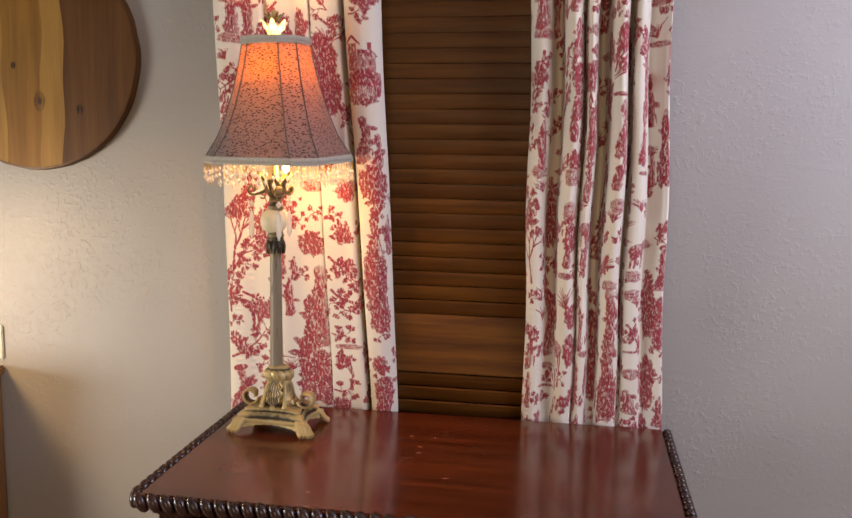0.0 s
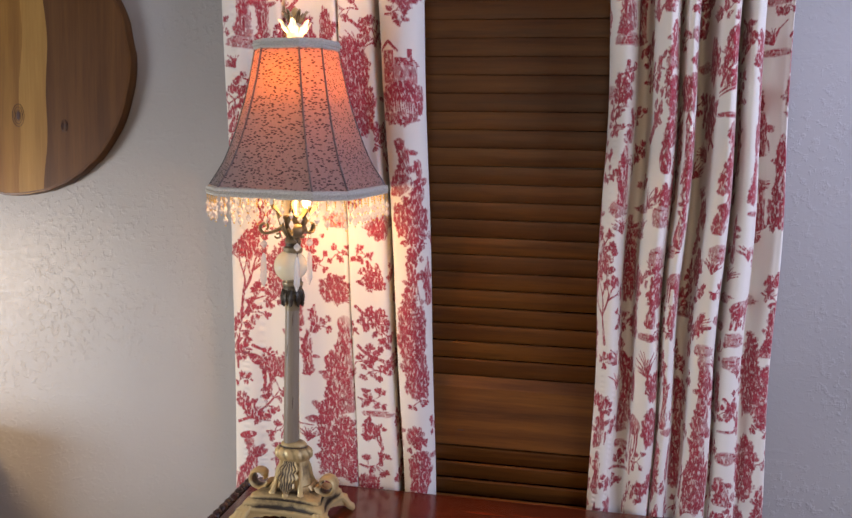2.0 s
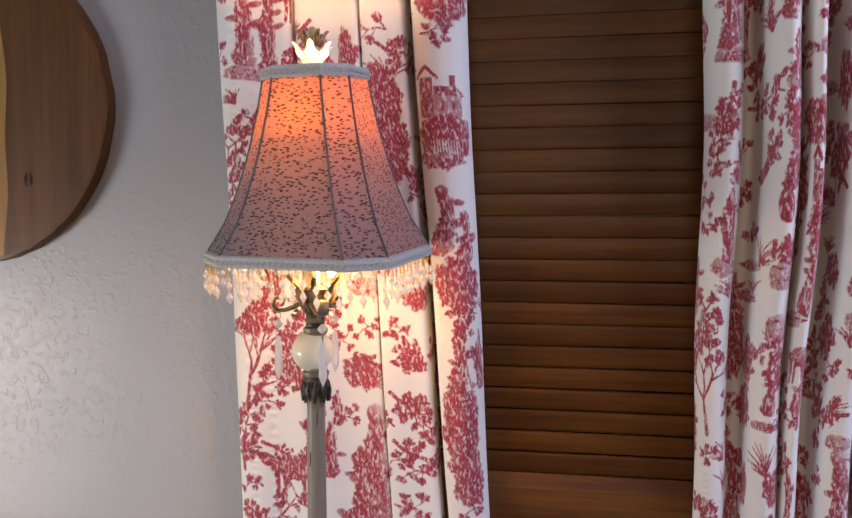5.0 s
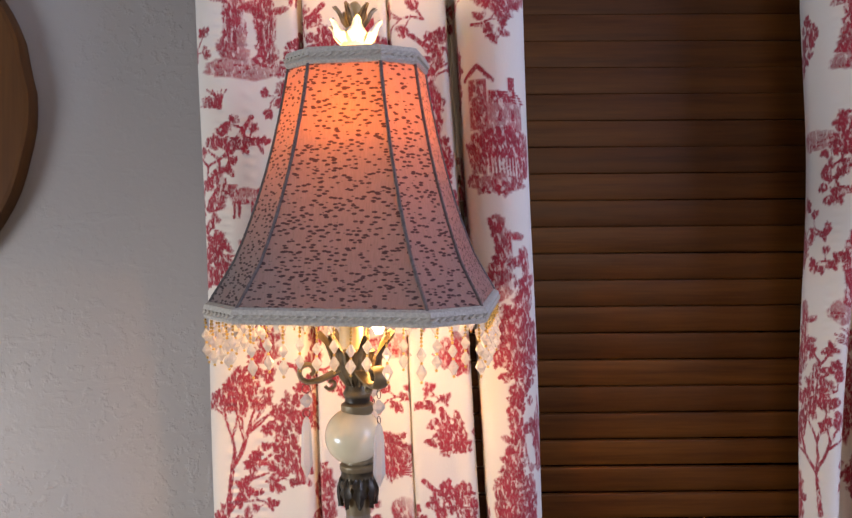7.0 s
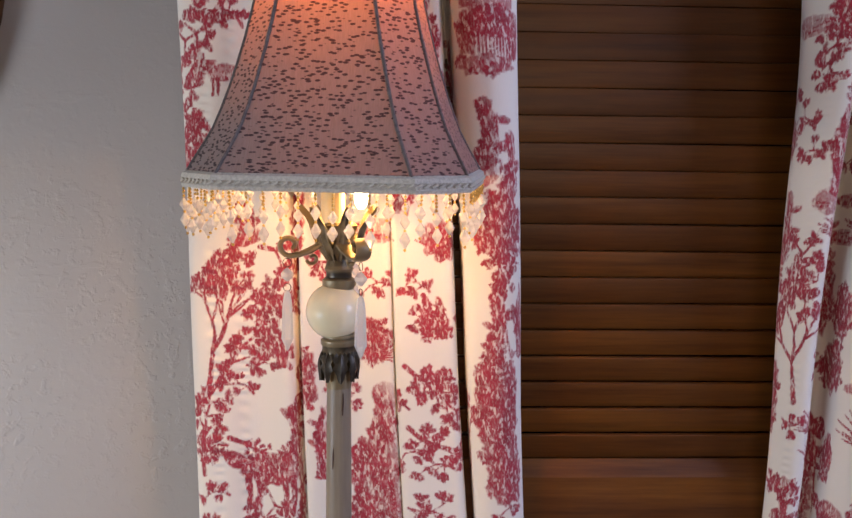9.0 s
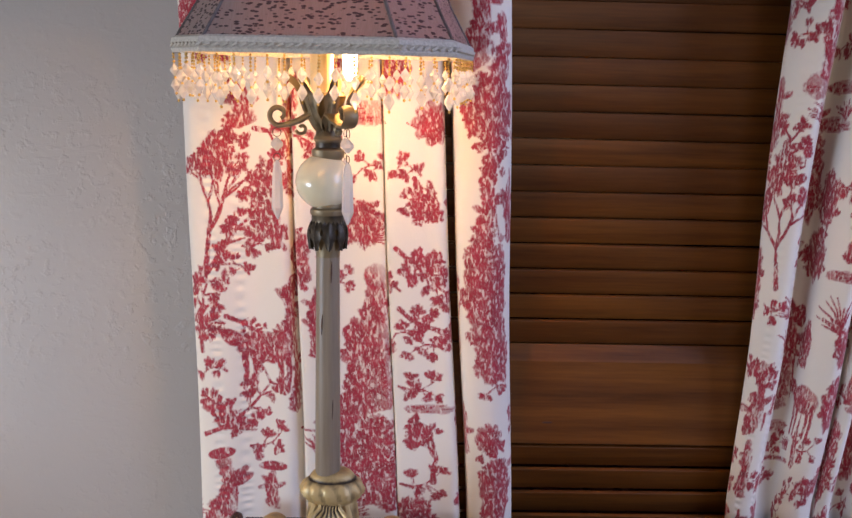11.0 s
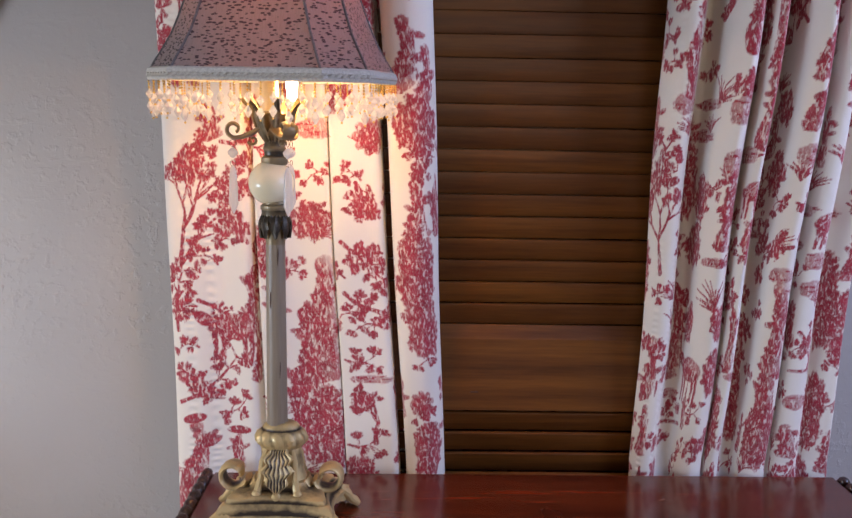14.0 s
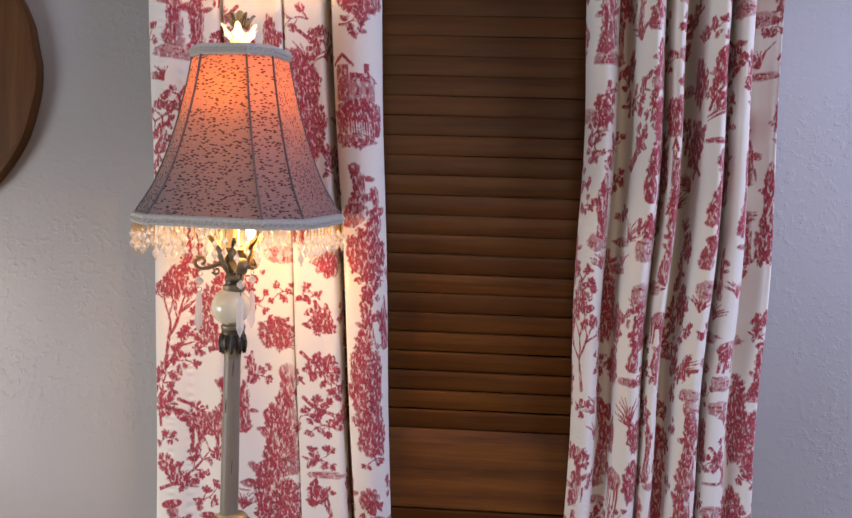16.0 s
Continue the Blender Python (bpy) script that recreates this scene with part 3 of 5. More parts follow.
def smooth_line(rows, steps):
    """Catmull-Rom through rows of numbers."""
    p = np.array([rows[0], *rows, rows[-1]], float)
    out = []
    for i in range(1, len(p) - 2):
        for k in range(steps):
            t = k / steps
            a, b, c, d = p[i - 1:i + 3]
            out.append(0.5 * ((2 * b) + (c - a) * t + (2 * a - 5 * b + 4 * c - d) * t * t + (3 * b - a - 3 * c + d) * t ** 3))
    out.append(p[-2])
    return np.array(out)


def hang(name, label, rows, z0, z1, zt, zb, draw, seed, lean, tuck, bare):
    """A curtain. rows: folds as (x near the top, x near the bottom, y); lean: how far the top stands off; tuck: y range behind the table."""
    line = smooth_line(rows, 24)
    d = np.hypot(np.diff((line[:, 0] + line[:, 1]) / 2), np.diff(line[:, 2]))
    arc = np.concatenate([[0], np.cumsum(d)])
    width = arc[-1]
    nu = int(width / 0.0012)
    s = np.linspace(0, width, nu)
    xt, xb, yy = (np.interp(s, arc, line[:, k]) for k in range(3))
    # fine rows where the print is seen near to, coarse ones above and below
    z = np.concatenate([np.linspace(z0, 0.79, 20), np.arange(0.7915, 1.775, 0.0014), np.linspace(1.78, z1, 50)])
    nv = len(z)
    sheet = Print(width, z0, z1, seed)

    def u_at(x, zz):
        f = (zt - zz) / (zt - zb)
        xs = xt + (xb - xt) * f
        near = np.abs(xs - x) + 0.05 * (yy - yy.min())
        return float(s[int(np.argmin(near))])

    draw(sheet, u_at)
    sheet.fill(*bare)
    f = np.clip((zt - z) / (zt - zb), -0.5, 1.2)[:, None]
    X = xt[None, :] + (xb - xt)[None, :] * f
    Z = np.repeat(z[:, None], nu, 1)
    w = np.clip((1.55 - z) / 0.73, 0, 1)[:, None]
    w = w ** 1.3
    span = (yy - yy.min()) / (yy.max() - yy.min())
    Y = (yy[None, :] + lean * np.clip((z - 1.1) / 0.6, 0, 1.4)[:, None]) * (1 - w) + (tuck[0] + (tuck[1] - tuck[0]) * span)[None, :] * w
    rr = np.random.RandomState(seed)
    for _ in range(9):
        ku, kv, ph, amp = rr.uniform(8, 45), rr.uniform(2, 9), rr.uniform(0, 6.3), rr.uniform(0.0004, 0.0013)
        Y = Y + amp * np.sin(ku * s[None, :] + kv * Z + ph)
        X = X + 0.7 * amp * np.sin(kv * 1.7 * Z + ph + 3 * s[None, :])
    # puckered stitching along the side hem
    for at in (0.072, 0.104):
        Y = Y + 0.0010 * np.exp(-((s[None, :] - at) / 0.006) ** 2) * (0.6 + np.sin(Z * 520 + 3 * np.sin(Z * 61)))
    co = np.stack([X, Y, Z], -1).reshape(-1, 3)
    idx = np.arange(nu * nv).reshape(nv, nu)
    quads = np.stack([idx[:-1, :-1], idx[:-1, 1:], idx[1:, 1:], idx[1:, :-1]], -1).reshape(-1, 4)
    me = bpy.data.meshes.new(name)
    me.vertices.add(len(co))
    me.vertices.foreach_set("co", co.ravel())
    me.loops.add(quads.size)
    me.loops.foreach_set("vertex_index", quads.ravel().astype(np.int32))
    me.polygons.add(len(quads))
    me.polygons.foreach_set("loop_start", np.arange(0, quads.size, 4, dtype=np.int32))
    me.polygons.foreach_set("use_smooth", np.ones(len(quads), bool))
    uv = me.uv_layers.new(name="cloth")
    suv = np.stack([np.repeat(s[None, :], nv, 0), Z], -1).reshape(-1, 2)[quads.ravel()]
    uv.data.foreach_set("uv", suv.ravel().astype(np.float32))
    dye = me.attributes.new("dye", "FLOAT", "POINT")
    iu = np.clip(np.repeat(s[None, :], nv, 0) / CELL, 0, sheet.nu - 2)
    iv = np.clip((Z - z0) / CELL, 0, sheet.nv - 2)
    a, b = iu.astype(int), iv.astype(int)
    fu, fv = iu - a, iv - b
    q = sheet.a
    val = q[b, a] * (1 - fu) * (1 - fv) + q[b, a + 1] * fu * (1 - fv) + q[b + 1, a] * (1 - fu) * fv + q[b + 1, a + 1] * fu * fv
    dye.data.foreach_set("value", val.ravel().astype(np.float32))
    me.update()
    me.validate()
    me.materials.append(TOILE)
    ob = tagged(new(name, me), label, "curtain", "curtains at the shutter")
    return ob


def draw_left(p, at):
    def k(f, x, z, *r, **w):
        f(at(x, z - 0.018), z - 0.018, *r, **w)
    # upper tier
    k(p.mass, -0.40, 1.71, 0.022, 0.10), k(p.mass, -0.365, 1.70, 0.020, 0.09), k(p.bank, -0.39, 1.645, 0.05, 0.012)
    k(p.grass, -0.42, 1.60, 0.03, lean=0.6), k(p.beast, -0.35, 1.76, 0.06)
    k(p.branch, -0.385, 1.59, 0.08, -1.9), k(p.leaves, -0.385, 1.565, 0.022, 12), k(p.mass, -0.425, 1.505, 0.016, 0.04), k(p.beast, -0.395, 1.50, 0.035)
    k(p.leaves, -0.42, 1.43, 0.03, 14), k(p.leaves, -0.40, 1.40, 0.02, 8), k(p.branch, -0.43, 1.40, 0.06, 1.3)
    k(p.branch, -0.25, 1.75, 0.09, 0.6), k(p.leaves, -0.21, 1.70, 0.03, 16), k(p.branch, -0.20, 1.68, 0.08, -0.9)
    k(p.thicket, -0.20, 1.60, 0.035, 0.05), k(p.grass, -0.185, 1.62, 0.05), k(p.thicket, -0.185, 1.53, 0.03, 0.045), k(p.leaves, -0.145, 1.46, 0.02, 9), k(p.branch, -0.17, 1.50, 0.06, -0.7)
    # narrow front strip
    k(p.thicket, -0.10, 1.73, 0.035, 0.03), k(p.leaves, -0.115, 1.69, 0.02, 9), k(p.leaves, -0.10, 1.67, 0.012, 5)
    k(p.tower, -0.098, 1.555, 0.028, 0.075), k(p.mass, -0.102, 1.425, 0.022, 0.09), k(p.mass, -0.072, 1.40, 0.016, 0.07)
    k(p.thicket, -0.085, 1.335, 0.035, 0.03), k(p.branch, -0.09, 1.31, 0.05, -1.3), k(p.leaves, -0.065, 1.29, 0.015, 7)
    k(p.mass, -0.082, 1.215, 0.018, 0.07), k(p.mass, -0.055, 1.22, 0.016, 0.08), k(p.thicket, -0.078, 1.11, 0.028, 0.075)
    k(p.thicket, -0.065, 1.03, 0.026, 0.03), k(p.leaves, -0.06, 0.995, 0.02, 8), k(p.blossom, -0.07, 0.925, 0.02), k(p.leaves, -0.065, 0.915, 0.025, 14), k(p.thicket, -0.06, 0.855, 0.025, 0.04)
    # middle tier
    k(p.mass, -0.375, 1.335, 0.018, 0.05, 0.3), k(p.branch, -0.36, 1.305, 0.10, -0.35), k(p.leaves, -0.325, 1.27, 0.022, 12), k(p.leaves, -0.41, 1.27, 0.03, 16), k(p.branch, -0.43, 1.26, 0.06, 0.4)
    k(p.leaves, -0.355, 1.24, 0.025, 14), k(p.branch, -0.36, 1.25, 0.05, -0.6), k(p.tree, -0.425, 1.12, 0.17), k(p.branch, -0.42, 1.13, 0.11, 0.75), k(p.leaves, -0.36, 1.165, 0.02, 12), k(p.leaves, -0.385, 1.14, 0.02, 8)
    k(p.branch, -0.43, 1.03, 0.09, 1.4), k(p.leaves, -0.42, 1.065, 0.018, 9), k(p.leaves, -0.415, 1.01, 0.015, 8), k(p.leaves, -0.418, 0.965, 0.015, 6)
    k(p.bank, -0.225, 1.325, 0.035, 0.014), k(p.bank, -0.135, 1.325, 0.035, 0.012), k(p.blossom, -0.15, 1.315, 0.024), k(p.grass, -0.15, 1.29, 0.035, lean=-0.2)
    k(p.leaves, -0.22, 1.265, 0.022, 12), k(p.leaves, -0.175, 1.265, 0.018, 10), k(p.branch, -0.17, 1.25, 0.05, -1.3), k(p.leaves, -0.17, 1.225, 0.015, 8)
    k(p.thicket, -0.235, 1.195, 0.03, 0.025), k(p.grass, -0.225, 1.175, 0.035, lean=-0.9), k(p.mass, -0.125, 1.20, 0.020, 0.055, -0.3), k(p.branch, -0.19, 1.165, 0.08, -0.5), k(p.leaves, -0.15, 1.15, 0.022, 14)
    k(p.tree, -0.108, 1.04, 0.10)
    # the large groups
    k(p.patch, -0.315, 1.115, 0.016, 0.014, 0, 0.85, 0.06), k(p.mass, -0.32, 1.075, 0.022, 0.075), k(p.beast, -0.352, 1.035, 0.075, -1), k(p.mass, -0.315, 1.0, 0.012, 0.09, 0, 0.8)
    k(p.branch, -0.40, 1.075, 0.06, -0.5, 3, 0.004), k(p.stroke_at, -0.30, 0.925, 0.05)
    k(p.mass, -0.275, 1.135, 0.010, 0.05), k(p.leaves, -0.262, 1.12, 0.014, 8), k(p.mass, -0.285, 1.07, 0.016, 0.08)
    k(p.patch, -0.213, 1.128, 0.015, 0.017, 0, 0.55, 0.05, 0.9), k(p.mass, -0.21, 1.045, 0.030, 0.16), k(p.mass, -0.238, 1.02, 0.020, 0.10), k(p.patch, -0.243, 1.055, 0.012, 0.012, 0, 0.8, 0.05), k(p.mass, -0.235, 0.93, 0.036, 0.13, -0.1, 0.85), k(p.thicket, -0.215, 0.90, 0.030, 0.04)
    k(p.blossom, -0.215, 0.885, 0.024), k(p.thicket, -0.215, 0.845, 0.04, 0.02), k(p.leaves, -0.195, 1.12, 0.012, 7)
    k(p.branch, -0.185, 1.09, 0.10, -0.55), k(p.leaves, -0.15, 1.045, 0.022, 14), k(p.leaves, -0.175, 1.06, 0.02, 10), k(p.leaves, -0.16, 0.985, 0.028, 18), k(p.bank, -0.145, 0.96, 0.03, 0.006), k(p.tree, -0.14, 0.86, 0.09), k(p.leaves, -0.155, 0.855, 0.03, 16)
    k(p.mass, -0.395, 0.945, 0.025, 0.035, 0.5), k(p.branch, -0.43, 0.92, 0.11, 0.15), k(p.leaves, -0.35, 0.905, 0.028, 18), k(p.leaves, -0.42, 0.965, 0.016, 6)
    k(p.mass, -0.405, 0.84, 0.024, 0.09), k(p.patch, -0.41, 0.895, 0.017, 0.007, 0.2, 0.85), k(p.mass, -0.345, 0.845, 0.014, 0.05), k(p.patch, -0.345, 0.875, 0.018, 0.006, 0, 0.85), k(p.thicket, -0.40, 0.76, 0.05, 0.03)


def draw_right(p, at):
    def k(f, x, z, *r, **w):
        f(at(x, z - 0.018), z - 0.018, *r, **w)
    k(p.mass, 0.275, 1.70, 0.020, 0.10), k(p.mass, 0.300, 1.69, 0.014, 0.10), k(p.bank, 0.280, 1.635, 0.035, 0.010), k(p.grass, 0.285, 1.60, 0.025, lean=-2.6)
    k(p.branch, 0.275, 1.60, 0.09, -1.7), k(p.leaves, 0.27, 1.55, 0.014, 9), k(p.mass, 0.285, 1.50, 0.012, 0.05), k(p.leaves, 0.258, 1.49, 0.010, 5), k(p.mass, 0.28, 1.425, 0.014, 0.10), k(p.leaves, 0.256, 1.42, 0.016, 10), k(p.bank, 0.275, 1.365, 0.02, 0.014)
    k(p.mass, 0.345, 1.63, 0.016, 0.05), k(p.bank, 0.345, 1.595, 0.022, 0.010), k(p.bank, 0.345, 1.565, 0.018, 0.004), k(p.mass, 0.343, 1.52, 0.017, 0.10), k(p.patch, 0.335, 1.445, 0.013, 0.022, 0.2, 0.75, 0.04, 0.3), k(p.mass, 0.352, 1.455, 0.010, 0.06), k(p.bank, 0.338, 1.355, 0.022, 0.018)
    k(p.leaves, 0.378, 1.68, 0.014, 10), k(p.bank, 0.376, 1.635, 0.014, 0.012), k(p.bank, 0.374, 1.56, 0.014, 0.003), k(p.tower, 0.372, 1.435, 0.011, 0.07), k(p.mass, 0.37, 1.355, 0.016, 0.09)
    k(p.leaves, 0.435, 1.655, 0.020, 14), k(p.thicket, 0.43, 1.615, 0.020, 0.02), k(p.grass, 0.43, 1.59, 0.04), k(p.grass, 0.43, 1.575, 0.035, lean=-2.8), k(p.patch, 0.434, 1.495, 0.010, 0.011, 0, 0.5, 0.05, 0.8), k(p.mass, 0.432, 1.445, 0.020, 0.09), k(p.mass, 0.432, 1.375, 0.018, 0.08, -0.2), k(p.bank, 0.43, 1.30, 0.024, 0.014), k(p.leaves, 0.436, 1.235, 0.018, 10)
    k(p.leaves, 0.475, 1.70, 0.012, 8), k(p.patch, 0.475, 1.615, 0.012, 0.016, 0, 0.8, 0.05, 0.3), k(p.mass, 0.474, 1.545, 0.016, 0.13), k(p.mass, 0.472, 1.44, 0.012, 0.11), k(p.bank, 0.475, 1.365, 0.016, 0.004), k(p.grass, 0.475, 1.29, 0.03), k(p.beast, 0.478, 1.21, 0.05)
    k(p.thicket, 0.52, 1.72, 0.03, 0.025), k(p.leaves, 0.51, 1.68, 0.016, 8), k(p.tower, 0.522, 1.565, 0.022, 0.075), k(p.mass, 0.517, 1.44, 0.016, 0.09), k(p.thicket, 0.52, 1.37, 0.025, 0.025), k(p.mass, 0.535, 1.36, 0.012, 0.06), k(p.leaves, 0.52, 1.23, 0.018, 9), k(p.branch, 0.51, 1.25, 0.05, -0.3), k(p.patch, 0.532, 1.215, 0.018, 0.007, 0, 0.8), k(p.mass, 0.532, 1.17, 0.018, 0.08)
    # lower half
    k(p.leaves, 0.262, 1.27, 0.022, 14), k(p.branch, 0.25, 1.22, 0.09, 1.2), k(p.tree, 0.262, 1.13, 0.14), k(p.leaves, 0.26, 1.10, 0.016, 8), k(p.thicket, 0.30, 1.26, 0.02, 0.05), k(p.leaves, 0.30, 1.17, 0.022, 14)
    k(p.bank, 0.34, 1.285, 0.02, 0.02), k(p.grass, 0.34, 1.26, 0.03), k(p.mass, 0.338, 1.20, 0.014, 0.06), k(p.grass, 0.335, 1.08, 0.05, lean=0.5), k(p.beast, 0.37, 1.25, 0.05), k(p.leaves, 0.368, 1.16, 0.012, 6), k(p.grass, 0.41, 1.17, 0.04, lean=-1.2)
    k(p.patch, 0.295, 1.095, 0.013, 0.018, 0, 0.9, 0.04), k(p.patch, 0.312, 1.09, 0.012, 0.014, 0, 0.75, 0.04), k(p.mass, 0.30, 1.03, 0.020, 0.12, 0, 0.8), k(p.beast, 0.318, 0.985, 0.07, -1), k(p.mass, 0.262, 0.985, 0.020, 0.09), k(p.bank, 0.30, 0.895, 0.05, 0.003), k(p.leaves, 0.25, 0.865, 0.014, 8)
    k(p.mass, 0.366, 1.035, 0.012, 0.09), k(p.thicket, 0.36, 0.90, 0.018, 0.06), k(p.patch, 0.425, 1.115, 0.013, 0.015, 0, 0.5, 0.05, 0.9), k(p.mass, 0.43, 1.05, 0.024, 0.11), k(p.patch, 0.392, 1.055, 0.012, 0.014, 0, 0.75), k(p.mass, 0.395, 0.985, 0.020, 0.12), k(p.mass, 0.425, 0.955, 0.028, 0.10), k(p.blossom, 0.40, 0.885, 0.020), k(p.thicket, 0.425, 0.885, 0.035, 0.05), k(p.thicket, 0.39, 0.93, 0.018, 0.05)
    k(p.leaves, 0.475, 1.19, 0.012, 6), k(p.bank, 0.475, 1.155, 0.022, 0.012), k(p.bank, 0.475, 1.115, 0.022, 0.012), k(p.leaves, 0.475, 1.03, 0.022, 10), k(p.branch, 0.465, 1.05, 0.07, -0.6), k(p.bank, 0.475, 0.99, 0.02, 0.002), k(p.bank, 0.48, 0.94, 0.026, 0.012), k(p.mass, 0.475, 0.875, 0.024, 0.05, 0.3)
    k(p.thicket, 0.505, 1.09, 0.018, 0.07), k(p.thicket, 0.53, 1.06, 0.018, 0.05), k(p.leaves, 0.53, 0.995, 0.016, 9), k(p.thicket, 0.51, 0.92, 0.022, 0.06), k(p.leaves, 0.53, 0.93, 0.02, 10)


def stroke_at(self, u, v, w):
    self.stroke([(u - w / 2, v), (u, v + 0.003), (u + w / 2, v)], 0.0012, 0.0008, 0.7)


Print.stroke_at = stroke_at
LEFT = [(-0.449, -0.438, 0.030), (-0.448, -0.437, -0.012), (-0.416, -0.405, -0.024), (-0.375, -0.360, -0.016), (-0.338, -0.322, -0.024), (-0.328, -0.306, -0.004), (-0.320, -0.299, -0.022),
        (-0.272, -0.250, -0.014), (-0.235, -0.193, -0.026), (-0.229, -0.186, -0.012), (-0.222, -0.181, -0.026), (-0.185, -0.135, -0.024), (-0.164, -0.108, -0.022), (-0.160, -0.104, 0.034),
        (-0.152, -0.096, 0.034), (-0.149, -0.093, -0.030), (-0.115, -0.066, -0.046), (-0.085, -0.046, -0.034), (-0.073, -0.036, -0.008), (-0.078, -0.042, 0.012)]
RIGHT = [(0.258, 0.262, -0.02), (0.251, 0.251, -0.050), (0.262, 0.262, -0.088), (0.281, 0.276, -0.100), (0.297, 0.286, -0.080), (0.303, 0.294, -0.045), (0.319, 0.311, -0.042), (0.327, 0.320, -0.100), (0.344, 0.338, -0.135),
         (0.361, 0.354, -0.112), (0.365, 0.357, -0.072), (0.369, 0.360, -0.115), (0.380, 0.369, -0.138), (0.392, 0.379, -0.112), (0.397, 0.388, -0.052), (0.411, 0.402, -0.050), (0.419, 0.410, -0.118), (0.436, 0.430, -0.152),
         (0.448, 0.447, -0.130), (0.452, 0.451, -0.062), (0.458, 0.455, -0.062), (0.462, 0.460, -0.130), (0.475, 0.480, -0.140), (0.487, 0.496, -0.112), (0.492, 0.501, -0.078), (0.508, 0.513, -0.095), (0.524, 0.530, -0.110), (0.530, 0.546, -0.100), (0.533, 0.551, 0.0)]
RIGHT = [(0.249 + (a - 0.2535) * 0.957, b, c) for a, b, c in RIGHT]
hang("curtain", "cream cotton curtain with crimson toile print hanging beside the table lamp", LEFT, 0.62, 2.06, 1.72, 0.82, draw_left, 11, -0.030, (-0.024, 0.038), (0.06, 0.07, 0.02))
hang("curtain", "gathered cream cotton curtain with crimson toile print in deep folds", RIGHT, 0.62, 2.06, 1.70, 0.85, draw_right, 12, -0.02, (-0.024, 0.012), (0.042, 0.05, 0.085))
rod = thing("curtain_rod", "plain dark metal rod carrying both curtains", "curtain rod", pose(0, -0.05, 2.065))
bm = bmesh.new()
tube(bm, [(-0.52, 0, 0), (0.62, 0, 0)], [0.009, 0.009], 12)
part("bar", bm, WIRE, rod, smooth=True)
for x in (-0.49, 0.59):
    bm = bmesh.new()
    box(bm, x - 0.008, x + 0.008, 0.0, WALL_Y + 0.05, -0.008, 0.008, 0.001)
    part("bracket", bm, WIRE, rod)


# ---- side table with a carved rope edge ----
FL, FR, BR, BL = (-0.364, -0.552), (0.530, -0.545), (0.552, -0.028), (-0.378, -0.030)


